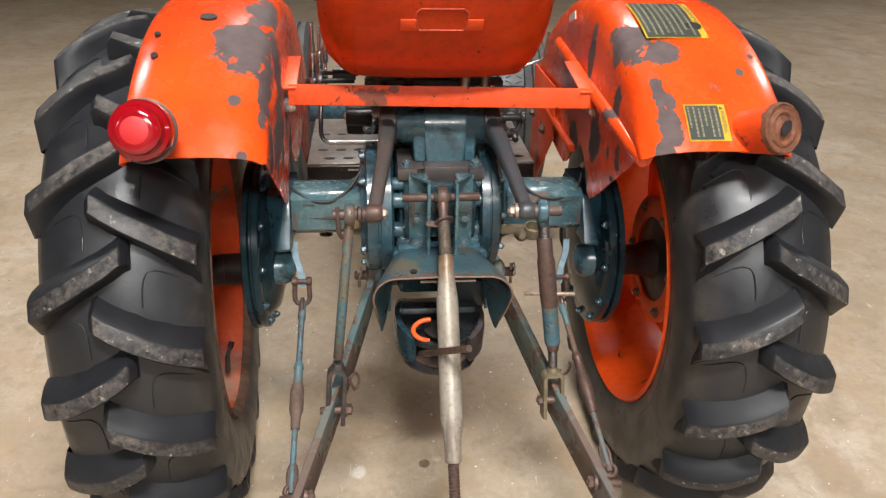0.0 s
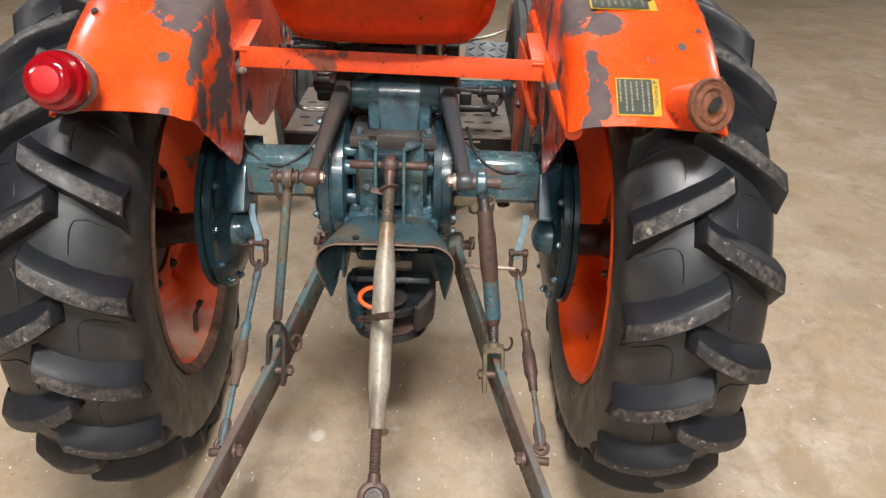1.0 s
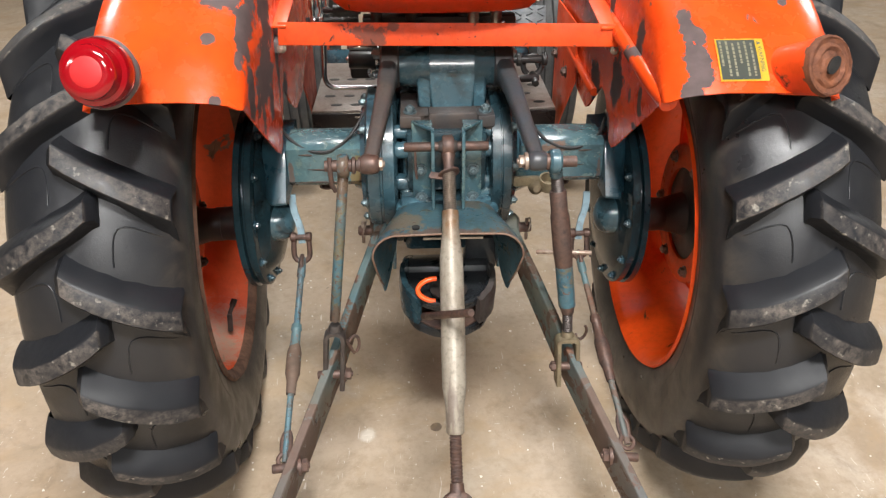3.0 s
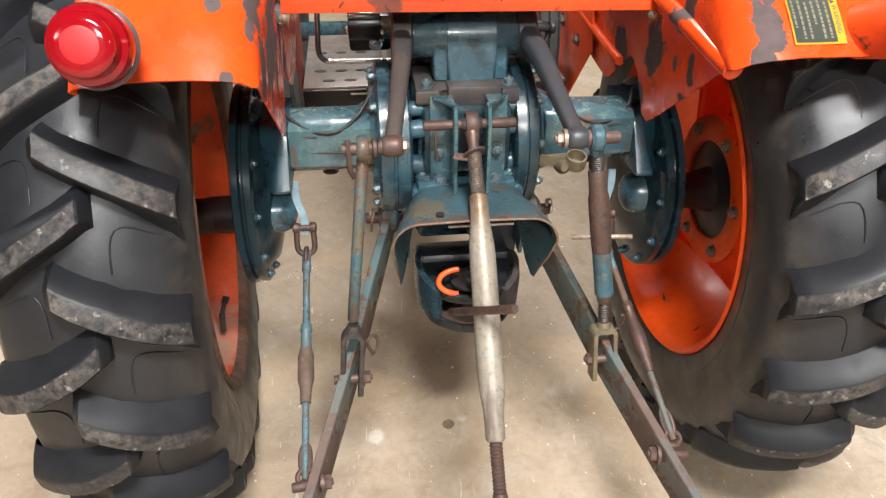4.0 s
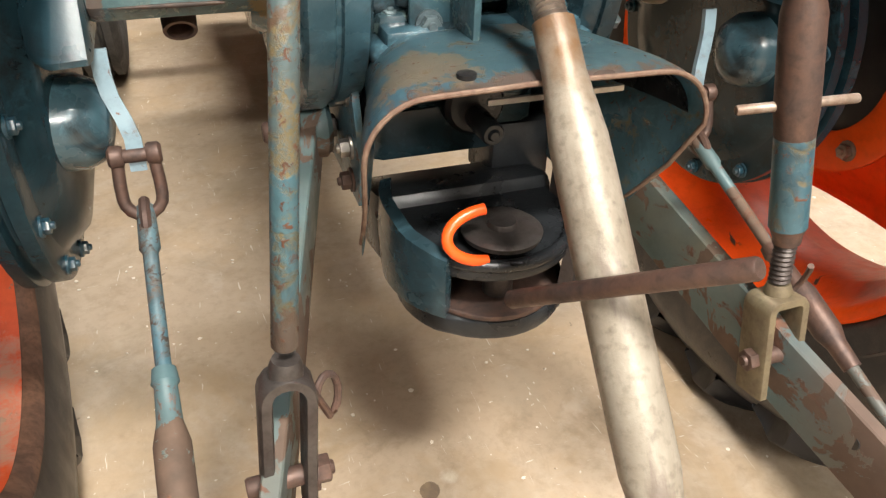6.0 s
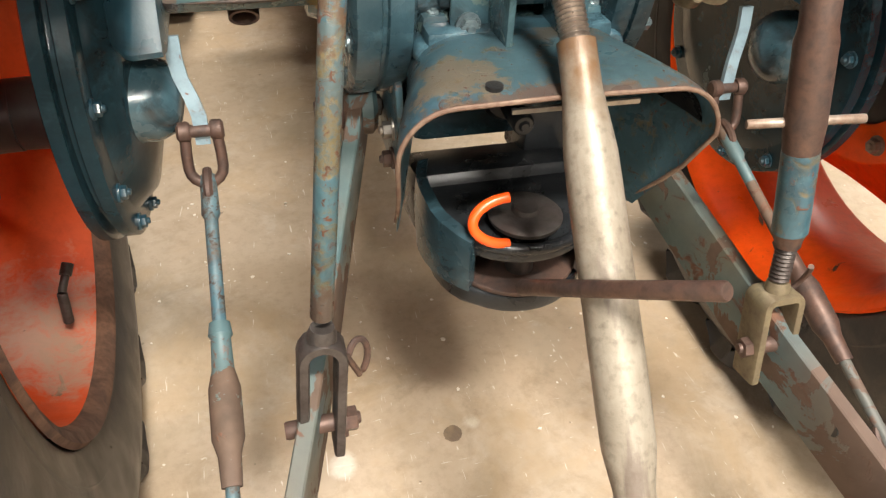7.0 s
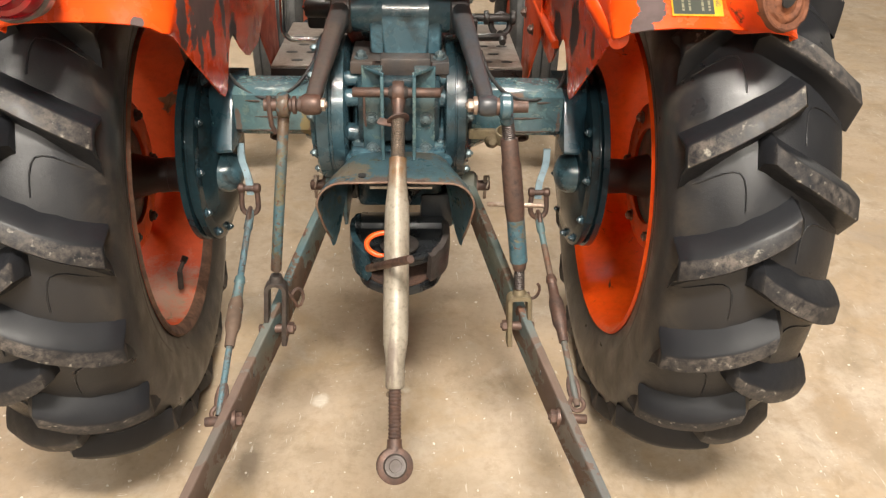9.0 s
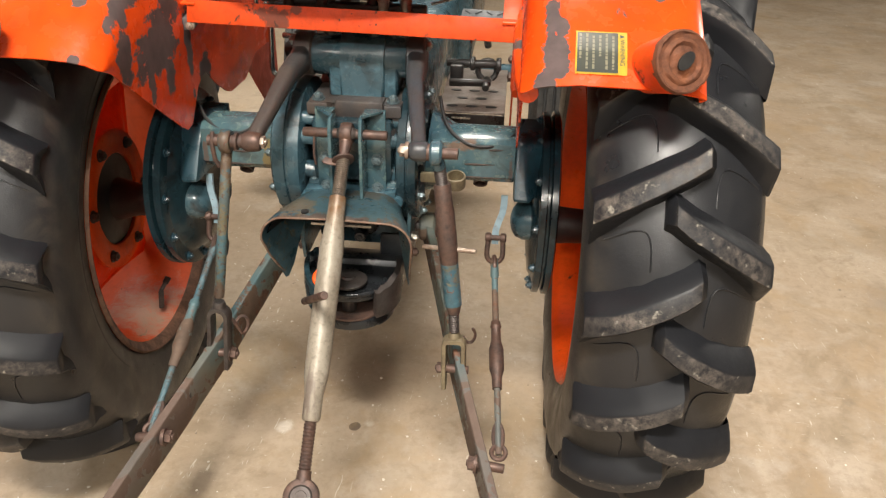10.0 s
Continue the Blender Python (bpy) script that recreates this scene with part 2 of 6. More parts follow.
m_black = metal("black_part", (0.015, 0.015, 0.016), (0.03, 0.028, 0.026), 0.4, 0.0)
m_plate = metal("scuffed_tread_plate", (0.33, 0.30, 0.275), (0.17, 0.125, 0.10), 0.32, 0.3, 7)
m_grey_rubber = metal("grey_rubber", (0.10, 0.11, 0.115), (0.06, 0.065, 0.07), 0.6, 0.0)
m_apron = metal("brown_black_grime", (0.022, 0.014, 0.012), (0.012, 0.009, 0.009), 0.3, 0.2)
m_lip = metal("caked_brown_rust", (0.17, 0.085, 0.05), (0.075, 0.042, 0.030), 0.75, 0.05, 26)
m_rib = metal("rust_streak", (0.060, 0.035, 0.024), (0.035, 0.032, 0.03), 0.6, 0.2, 60)
m_cable = metal("black_cable", (0.006, 0.006, 0.007), (0.010, 0.010, 0.010), 0.55, 0.0, 30)
m_lamp_rust = metal("flaking_rust", (0.20, 0.07, 0.03), (0.09, 0.035, 0.02), 0.8, 0.1, 45)


def rubber():
    m, t, p, v = nodes_of("tyre_rubber")
    dust = ramp(t, noise_tex(t, v, 9, 5, 0.7), 0.45, 0.75, 0, 0.4)
    col = mix(t, dust, (0.0130, 0.0138, 0.0165), (0.026, 0.0262, 0.0270))
    sep = t.nodes.new("ShaderNodeSeparateXYZ")
    t.links.new(v, sep.inputs[0])
    inner = ramp(t, maths(t, "ABSOLUTE", sep.outputs[0]), 0.448, 0.412)
    mud = maths(t, "MULTIPLY", inner, ramp(t, noise_tex(t, v, 9, 7, 0.74, 0.8), 0.46, 0.70, 0.06, 0.6))
    col = mix(t, mud, col, (0.105, 0.085, 0.064))
    t.links.new(col, p.inputs["Base Color"])
    t.links.new(ramp(t, noise_tex(t, v, 18, 4), 0.3, 0.7, 0.27, 0.50), p.inputs["Roughness"])
    bump(t, p, noise_tex(t, v, 220, 5, 0.7), 0.4, 0.0010)
    p.inputs["Specular IOR Level"].default_value = 0.55
    return m


def lug_rubber():
    """Rubber whose ground-contact faces, those far from the axle, are scuffed and dusty."""
    m, t, p, v = nodes_of("lug_rubber")
    geo = t.nodes.new("ShaderNodeTexCoord").outputs["UV"]
    sep = t.nodes.new("ShaderNodeSeparateXYZ")
    t.links.new(geo, sep.inputs[0])
    worn = ramp(t, maths(t, "ADD", sep.outputs[0], maths(t, "MULTIPLY", noise_tex(t, v, 45, 5, 0.7), 0.3)), 0.86, 1.02)
    n = noise_tex(t, v, 85, 7, 0.78)
    f = maths(t, "MULTIPLY", maths(t, "MULTIPLY", worn, ramp(t, n, 0.40, 0.64)), ramp(t, noise_tex(t, v, 13, 4, 0.6), 0.36, 0.62, 0.25, 1.0))
    col = mix(t, f, (0.0115, 0.0123, 0.0150), (0.125, 0.106, 0.091))
    col = mix(t, maths(t, "MULTIPLY", worn, ramp(t, noise_tex(t, v, 70, 4), 0.62, 0.72)), col, (0.27, 0.25, 0.21))
    t.links.new(col, p.inputs["Base Color"])
    t.links.new(maths(t, "ADD", ramp(t, f, 0, 1, 0.38, 0.74), ramp(t, noise_tex(t, v, 22, 5, 0.7), 0.35, 0.7, 0.0, 0.22)), p.inputs["Roughness"])
    bump(t, p, noise_tex(t, v, 90, 6, 0.7), 0.25, 0.0012)
    p.inputs["Specular IOR Level"].default_value = 0.4
    return m


m_rubber, m_lug = rubber(), lug_rubber()


def concrete():
    m, t, p, v = nodes_of("stained_concrete")
    col = mix(t, ramp(t, noise_tex(t, v, 1.6, 6, 0.6), 0.35, 0.65), (0.345, 0.260, 0.178), (0.420, 0.338, 0.252))
    col = mix(t, ramp(t, noise_tex(t, v, 5, 6, 0.68, 0.8), 0.50, 0.70, 0, 0.7), col, (0.25, 0.19, 0.12))
    col = mix(t, ramp(t, noise_tex(t, v, 3.1, 5, 0.65, 0.4), 0.55, 0.72, 0, 0.5), col, (0.49, 0.43, 0.365))
    col = mix(t, ramp(t, noise_tex(t, v, 11, 6, 0.7, 0.6), 0.56, 0.72, 0, 0.5), col, (0.20, 0.155, 0.105))
    col = mix(t, ramp(t, noise_tex(t, v, 55, 6, 0.75), 0.48, 0.72, 0, 0.45), col, (0.22, 0.17, 0.12))
    col = mix(t, ramp(t, noise_tex(t, v, 75, 2, 0.5), 0.72, 0.76, 0, 0.75), col, (0.74, 0.69, 0.60))
    col = mix(t, ramp(t, noise_tex(t, v, 38, 2, 0.5), 0.745, 0.765, 0, 0.7), col, (0.10, 0.075, 0.05))
    wob = noise_tex(t, v, 16, 6, 0.65)
    for at, size, c, f in SPOTS:
        col = mix(t, maths(t, "MULTIPLY", blob(t, v, wob, at, size, 0.35, 0.92 if f > 0.8 else 0.45), f), col, c)
    # broad cloudy stains, drips and rubbed pale areas
    col = mix(t, ramp(t, noise_tex(t, v, 2.2, 7, 0.72, 0.5), 0.50, 0.66, 0, 0.5), col, (0.27, 0.21, 0.14))
    col = mix(t, ramp(t, noise_tex(t, v, 7, 6, 0.72, 0.6), 0.57, 0.70, 0, 0.35), col, (0.48, 0.42, 0.35))
    col = mix(t, ramp(t, noise_tex(t, v, 4.3, 7, 0.7, 0.4), 0.50, 0.62, 0, 0.4), col, (0.36, 0.248, 0.136))
    col = mix(t, ramp(t, noise_tex(t, v, 13, 7, 0.72, 0.3), 0.53, 0.66, 0, 0.45), col, (0.23, 0.165, 0.10))
    # fine white scratches
    sc = noise_tex(t, stretched(t, v, 30, 4, 1), 3.0, 2, 0.5, 2.0)
    col = mix(t, ramp(t, sc, 0.70, 0.75, 0, 0.6), col, (0.68, 0.63, 0.55))
    sc2 = noise_tex(t, stretched(t, v, 5, 34, 1), 2.6, 2, 0.5, 2.5)
    col = mix(t, ramp(t, sc2, 0.72, 0.76, 0, 0.5), col, (0.68, 0.63, 0.55))
    t.links.new(col, p.inputs["Base Color"])
    t.links.new(ramp(t, noise_tex(t, v, 4, 5, 0.6), 0.3, 0.7, 0.42, 0.66), p.inputs["Roughness"])
    bump(t, p, noise_tex(t, v, 60, 6, 0.7), 0.16, 0.002)
    return m


SPOTS = [
    ((-0.025, -0.081, 0), (0.013, 0.013, 1), (0.09, 0.06, 0.04), 0.9),
    ((0.008, -0.066, 0), (0.014, 0.014, 1), (0.60, 0.55, 0.47), 0.6),
    ((-0.182, -0.101, 0), (0.022, 0.026, 1), (0.62, 0.57, 0.50), 0.8),
    ((0.075, -0.075, 0), (0.022, 0.022, 1), (0.30, 0.22, 0.13), 0.4),
    ((-0.76, -0.48, 0), (0.11, 0.075, 1), (0.20, 0.12, 0.045), 0.85),
    ((0.97, -0.17, 0), (0.085, 0.16, 1), (0.27, 0.20, 0.13), 0.8),
    ((1.02, -0.29, 0), (0.07, 0.06, 1), (0.25, 0.19, 0.125), 0.75),
    ((0.84, -0.14, 0), (0.05, 0.07, 1), (0.29, 0.22, 0.145), 0.6),
    ((1.50, 0.63, 0), (0.14, 0.16, 1), (0.25, 0.20, 0.15), 0.6),
    ((-0.31, -0.29, 0), (0.030, 0.055, 1), (0.17, 0.13, 0.09), 0.6),
    ((-0.39, -0.13, 0), (0.06, 0.03, 1), (0.22, 0.165, 0.11), 0.5),
    ((-0.17, -0.26, 0), (0.05, 0.03, 1), (0.25, 0.19, 0.13), 0.4),
    ((0.16, 0.06, 0), (0.05, 0.06, 1), (0.30, 0.25, 0.19), 0.4),
]
m_floor = concrete()


def plain(name, colour, rough=0.6, metallic=0.0, emit=0.0, scale=20):
    m, t, p, v = nodes_of(name)
    t.links.new(mix(t, noise_tex(t, v, scale, 4), tuple(c * 0.85 for c in colour), tuple(min(1, c * 1.1) for c in colour)), p.inputs["Base Color"])
    p.inputs["Roughness"].default_value, p.inputs["Metallic"].default_value = rough, metallic
    if emit:
        p.inputs["Emission Color"].default_value, p.inputs["Emission Strength"].default_value = (*colour, 1), emit
    return m


m_wall = plain("painted_block_wall", (0.19, 0.18, 0.16), 0.8, scale=3)
m_ceiling = plain("ceiling_paint", (0.16, 0.155, 0.145), 0.8, scale=3)
m_tube_glow = plain("lamp_diffuser", (1.0, 0.93, 0.82), 0.4, emit=4.0)
m_white_metal = plain("white_enamel", (0.7, 0.7, 0.68), 0.4)
m_tan = plain("tan_vinyl", (0.33, 0.26, 0.16), 0.6, scale=60)
m_red_lens = plain("red_lens", (0.24, 0.0020, 0.006), 0.10, scale=8)
m_red_lens.node_tree.nodes["Principled BSDF"].inputs["Coat Weight"].default_value = 0.25
m_lens_inner = plain("bright_red_lens", (0.42, 0.006, 0.007), 0.45)
m_clip = plain("bright_orange_enamel", (0.9, 0.10, 0.012), 0.3)
m_yellow = plain("yellow_sticker", (0.80, 0.58, 0.04), 0.45)
m_stick_dark = plain("faded_dark_sticker", (0.105, 0.115, 0.10), 0.3)
m_stick_ink = plain("pale_sticker_ink", (0.42, 0.40, 0.28), 0.5)
m_fleck = plain("pale_fleck", (0.68, 0.62, 0.54), 0.6)
m_white_label = plain("pale_red_label", (0.75, 0.55, 0.5), 0.5)

# ---- mesh helpers ----
AX, AZ = 0.0, 0.51          # the rear axle: y and height
tractor = new("tractor")
tagged(tractor, "orange compact tractor with blue castings and flaking paint on concrete", "tractor")


def part(name, bm, material, parent, label="", smooth=40):
    me = bpy.data.meshes.new(name)
    bmesh.ops.recalc_face_normals(bm, faces=bm.faces)
    bm.to_mesh(me)
    bm.free()
    me.materials.append(material)
    if smooth:
        me.shade_smooth()
        me.set_sharp_from_angle(angle=radians(smooth))
    ob = new(name, me)
    ob.parent = parent
    if label:
        ob["label"] = label
    return ob


def box(bm, at, size, m=None, bevel=0.0, seg=2):
    r = bmesh.ops.create_cube(bm, size=1.0)
    vs = r["verts"]
    bmesh.ops.scale(bm, vec=size, verts=vs)
    if bevel:
        es = list({e for v in vs for e in v.link_edges})
        vs = list({v for f in bmesh.ops.bevel(bm, geom=es, offset=bevel, segments=seg, affect="EDGES", profile=0.5)["faces"] for v in f.verts} | {v for v in vs if v.is_valid})
    bmesh.ops.transform(bm, matrix=Matrix.Translation(at) @ (m or Matrix()), verts=vs)
    return vs


def turned(bm, p0, p1, profile, seg=20):
    """A solid turned round the line p0 to p1; profile: (fraction along it, radius)."""
    a, b = Vector(p0), Vector(p1)
    d = b - a
    q = d.to_track_quat("Z", "Y").to_matrix()
    rings = []
    for f, r in profile:
        c = a + d * f
        rings.append([bm.verts.new(c + q @ Vector((r * math.cos(2 * math.pi * k / seg), r * math.sin(2 * math.pi * k / seg), 0))) for k in range(seg)])
    for r0, r1 in zip(rings, rings[1:]):
        for k in range(seg):
            bm.faces.new((r0[k], r0[(k + 1) % seg], r1[(k + 1) % seg], r1[k]))
    bm.faces.new(rings[0][::-1])
    bm.faces.new(rings[-1])


def rod(bm, p0, p1, r, seg=14, r2=None):
    L = (Vector(p1) - Vector(p0)).length
    c = min(0.2, 0.12 * r / max(L, 1e-6) * 2)
    r2 = r2 or r
    turned(bm, p0, p1, [(0, r * 0.85), (c, r), (1 - c, r2), (1, r2 * 0.85)], seg)


def wire(bm, pts, r, seg=8, closed=False):
    """A round bar bent along points."""
    P = [Vector(p) for p in pts]
    n = len(P)
    rings = []
    up = None
    for i, p in enumerate(P):
        a = P[(i - 1) % n] if (closed or i) else p
        b = P[(i + 1) % n] if (closed or i < n - 1) else p
        d = (b - a).normalized()
        if up is None:
            up = d.orthogonal().normalized()
        up = (up - d * up.dot(d)).normalized()
        s = d.cross(up)
        rings.append([bm.verts.new(p + r * (up * math.cos(2 * math.pi * k / seg) + s * math.sin(2 * math.pi * k / seg))) for k in range(seg)])
    pairs = list(zip(rings, rings[1:])) + ([(rings[-1], rings[0])] if closed else [])
    for r0, r1 in pairs:
        for k in range(seg):
            bm.faces.new((r0[k], r0[(k + 1) % seg], r1[(k + 1) % seg], r1[k]))
    if not closed:
        bm.faces.new(rings[0][::-1])
        bm.faces.new(rings[-1])


def arc3(c, u, v, r, a0, a1, n, r2=None):
    c, u, v = Vector(c), Vector(u), Vector(v)
    r2 = r2 or r
    return [c + u * (r * math.cos(radians(a0 + (a1 - a0) * k / n))) + v * (r2 * math.sin(radians(a0 + (a1 - a0) * k / n))) for k in range(n + 1)]


def smooth_path(pts, n=5):
    """A soft curve through the points."""
    P = [Vector(p) for p in pts]
    out = []
    for i in range(len(P) - 1):
        a, b, c, d = P[max(i - 1, 0)], P[i], P[i + 1], P[min(i + 2, len(P) - 1)]
        for k in range(n):
            t = k / n
            out.append(0.5 * (2 * b + (c - a) * t + (2 * a - 5 * b + 4 * c - d) * t * t + (3 * b - a - 3 * c + d) * t ** 3))
    return out + [P[-1]]


def slab(bm, outline, depth, m=None, bevel=0.0):
    """A plate: an outline in x, y, thick by depth along z, then moved by m."""
    lo = [bm.verts.new((x, y, -depth / 2)) for x, y in outline]
    hi = [bm.verts.new((x, y, depth / 2)) for x, y in outline]
    n = len(lo)
    fs = [bm.faces.new(lo[::-1]), bm.faces.new(hi)]
    for k in range(n):
        fs.append(bm.faces.new((lo[k], lo[(k + 1) % n], hi[(k + 1) % n], hi[k])))
    vs = lo + hi
    if bevel:
        es = list({e for f in fs[:2] for e in f.edges})
        res = bmesh.ops.bevel(bm, geom=es, offset=bevel, segments=2, affect="EDGES", profile=0.5)
        vs = list({v for v in vs if v.is_valid} | set(res["verts"]))
    if m is not None:
        bmesh.ops.transform(bm, matrix=m, verts=vs)


YZ = Matrix(((0, 0, 1, 0), (1, 0, 0, 0), (0, 1, 0, 0), (0, 0, 0, 1)))   # plate lying in the y, z plane


def at_x(x):
    return Matrix.Translation((x, 0, 0)) @ YZ


BOLTS = {}


def bolt(parent, at, axis, r=0.008, h=0.007, material=None, name="bolt"):
    """A hexagon head on a washer, its axis pointing out of the surface."""
    material = material or m_bolt
    key = (r, h, material.name)
    if key not in BOLTS:
        bm = bmesh.new()
        turned(bm, (0, 0, -0.004), (0, 0, 0.0015), [(0, r * 1.35), (1, r * 1.35)], 16)
        hexa = [(r * math.cos(radians(60 * k)), r * math.sin(radians(60 * k))) for k in range(6)]
        slab(bm, hexa, h, pose(0, 0, h / 2 + 0.001), bevel=r * 0.12)
        turned(bm, (0, 0, 0), (0, 0, h + 0.004), [(0, r * 0.5), (0.9, r * 0.5), (1, r * 0.4)], 10)
        ob = part(name, bm, material, parent)
        BOLTS[key] = ob.data
    else:
        ob = new(name, BOLTS[key])
        ob.parent = parent
    q = Vector(axis).to_track_quat("Z", "Y").to_matrix().to_4x4()
    ob.matrix_local = Matrix.Translation(at) @ q
    return ob


# ---- the hall ----
HX, HY0, HY1, HZ = 7.5, -7.0, 10.0, 3.9
bm = bmesh.new()
box(bm, (0, (HY0 + HY1) / 2, -0.1), (2 * HX + 0.6, HY1 - HY0 + 0.6, 0.2))
tagged(part("floor", bm, m_floor, None, smooth=0), "stained tan concrete floor with scratches and pale flecks", "floor", kind="structure")
for nm, at, size in (("wall_north", (0, HY1 + 0.1, HZ / 2), (2 * HX, 0.2, HZ)), ("wall_south", (0, HY0 - 0.1, HZ / 2), (2 * HX, 0.2, HZ)),
                     ("wall_east", (HX + 0.1, (HY0 + HY1) / 2, HZ / 2), (0.2, HY1 - HY0 + 0.4, HZ)), ("wall_west", (-HX - 0.1, (HY0 + HY1) / 2, HZ / 2), (0.2, HY1 - HY0 + 0.4, HZ))):
    bm = bmesh.new()
    box(bm, at, size)
    tagged(part(nm, bm, m_wall, None, smooth=0), "plain grey-beige painted workshop wall", "wall", kind="structure")
bm = bmesh.new()
box(bm, (0, (HY0 + HY1) / 2, HZ + 0.1), (2 * HX + 0.4, HY1 - HY0 + 0.4, 0.2))
tagged(part("ceiling", bm, m_ceiling, None, smooth=0), "plain grey workshop ceiling", "ceiling", kind="structure")
for lx, ly, power in LAMPS:
    lamp = new("ceiling_light")
    lamp.location = (lx, ly, HZ)
    tagged(lamp, "broad white workshop light under the ceiling", "lamp", "ceiling lights")
    bm = bmesh.new()
    box(bm, (0, 0, -0.05), (1.2, 0.44, 0.1), bevel=0.01)
    part("housing", bm, m_white_metal, lamp)
    bm = bmesh.new()
    box(bm, (0, 0, -0.115), (1.1, 0.36, 0.03), bevel=0.008)
    part("diffuser", bm, m_tube_glow, lamp)

# ---- rear wheels ----
NLUG = 19
WX, HALF = 0.530, 0.126


def crown(u):
    return 0.545 - 0.048 * (abs(u) / HALF) ** 2.2


def tyre_profile():
    half = [(0.100, 0.311), (0.114, 0.326), (0.124, 0.375), (0.128, 0.415), (0.125, 0.447), (0.111, 0.470), (0.085, 0.487), (0.05, 0.503), (0.02, 0.509)]
    return [(-x, r) for x, r in half] + [(0, 0.510)] + [(x, r) for x, r in half[::-1]]


def lathe_x(bm, prof, seg, cx, closed=False, a0=0.0):
    rings = []
    for x, r in prof:
        rings.append([bm.verts.new((cx + x, AX - r * math.cos(2 * math.pi * k / seg + a0), AZ + r * math.sin(2 * math.pi * k / seg + a0))) for k in range(seg)])
    pairs = list(zip(rings, rings[1:])) + ([(rings[-1], rings[0])] if closed else [])
    for r0, r1 in pairs:
        for k in range(seg):
            bm.faces.new((r0[k], r0[(k + 1) % seg], r1[(k + 1) % seg], r1[k]))
    return rings


def sag(a, r):
    """The tyre gives a little where it carries the load."""
    return r * (1 - 0.022 * max(0.0, min(1.0, (-math.sin(a) - 0.55) / 0.4)))


def lug_mesh(bm, side, sgn, nose_u, a_nose, a_shoulder, seed):
    """One tread bar, swept from its nose near the crown to the shoulder and down the side, with a worn face,
    a steep lower flank and a soft upper flank. sgn: the wheel's outward side; side: +1 the outer half."""
    rnd = random.Random(seed)
    n = 9
    uv = bm.loops.layers.uv.verify()
    rings = []
    for i in range(n):
        s = i / (n - 1)
        u = nose_u + (HALF - 0.004 - nose_u) * s
        a = a_nose + (a_shoulder - a_nose) * (s ** 0.85)
        rt = crown(u) + rnd.uniform(-0.0010, 0.0010)
        w = 0.0165 + 0.005 * s
        up = -w + 0.027 + 0.003 * s + rnd.uniform(-0.0012, 0.0012)
        base = rt - 0.042
        low = 0.012 + 0.020 * max(0.0, s - 0.55) / 0.45
        rings.append([(u, a + off / rt, r, k) for off, r, k in (
            (-w - low, base, 0), (-w - 0.35 * low, rt - 0.017, 0.05), (-w - 0.0025, rt - 0.004, 0.5), (-w + 0.001, rt, 1.0), (up - 0.001, rt - 0.0005, 0.96 - 0.15 * s),
            (up + 0.004, rt - 0.004, 0.40), (up + 0.012, rt - 0.013, 0.08), (up + 0.021, rt - 0.026, 0), (up + 0.032 - 0.006 * s, base + 0.002, 0))])
    dn = 0.0 if side > 0 else 1.0
    rings.append([(HALF + 0.002 - 0.004 * dn, a + o / rt, r + 0.012 * dn * (r < 0.46), 0.3) for o, r in (
        (-w - 0.030, 0.452), (-w - 0.010, rt - 0.020), (-w - 0.0025, rt - 0.009), (-w + 0.001, rt - 0.005), (up - 0.001, rt - 0.006), (up + 0.004, rt - 0.010), (up + 0.010, rt - 0.019), (up + 0.016, rt - 0.030), (up + 0.020, 0.452))])
    rings.append([(HALF - 0.001 - 0.012 * dn, a + o / rt, r + 0.03 * dn, 0) for o, r in (
        (-w - 0.012, 0.415), (-w * 0.85, 0.420), (-w * 0.75, 0.426), (-w * 0.5, 0.430), (w * 0.2, 0.430), (w * 0.45, 0.428), (w * 0.6, 0.424), (w * 0.75, 0.420), (w * 0.9, 0.415))])
    # blunt nose
    u, a, rt, w = nose_u, a_nose, crown(nose_u), 0.0165
    rings.insert(0, [(u - 0.010, a + o / rt, r, 0) for o, r in (
        (-w - 0.006, rt - 0.040), (-w - 0.002, rt - 0.030), (-w * 0.85, rt - 0.020), (-w * 0.8, rt - 0.014), (0.008, rt - 0.014), (0.013, rt - 0.019), (0.019, rt - 0.025), (0.026, rt - 0.032), (0.036, rt - 0.040))])
    vr = []
    for row in rings:
        vv = []
        for u, a, r, k in row:
            r = sag(a, r)
            vv.append((bm.verts.new((sgn * (WX + side * u), AX - r * math.cos(a), max(AZ + r * math.sin(a), 0.001))), k))
        vr.append(vv)
    for r0, r1 in zip(vr, vr[1:]):
        for k in range(8):
            quad = (r0[k], r0[k + 1], r1[k + 1], r1[k])
            f = bm.faces.new([q[0] for q in quad])
            for lp, q in zip(f.loops, quad):
                lp[uv].uv = (q[1], 0)
    bm.faces.new([q[0] for q in vr[0]][::-1])
    bm.faces.new([q[0] for q in vr[-1]])


LINE = [(0.116, 13.0), (0.100, 13.0), (0.085, 13.1), (0.070, 13.1), (0.058, 12.7), (0.050, 12.0), (0.045, 10.8), (0.042, 9.0), (0.041, 7.0), (0.041, 5.4)]


def carcass(u):
    prof = [(0.0, 0.510), (0.02, 0.509), (0.05, 0.503), (0.085, 0.487), (0.111, 0.470), (0.125, 0.447)]
    for (ua, ra), (ub, rb) in zip(prof, prof[1:]):
        if ua <= u <= ub:
            return ra + (rb - ra) * (u - ua) / (ub - ua)
    return prof[-1][1]


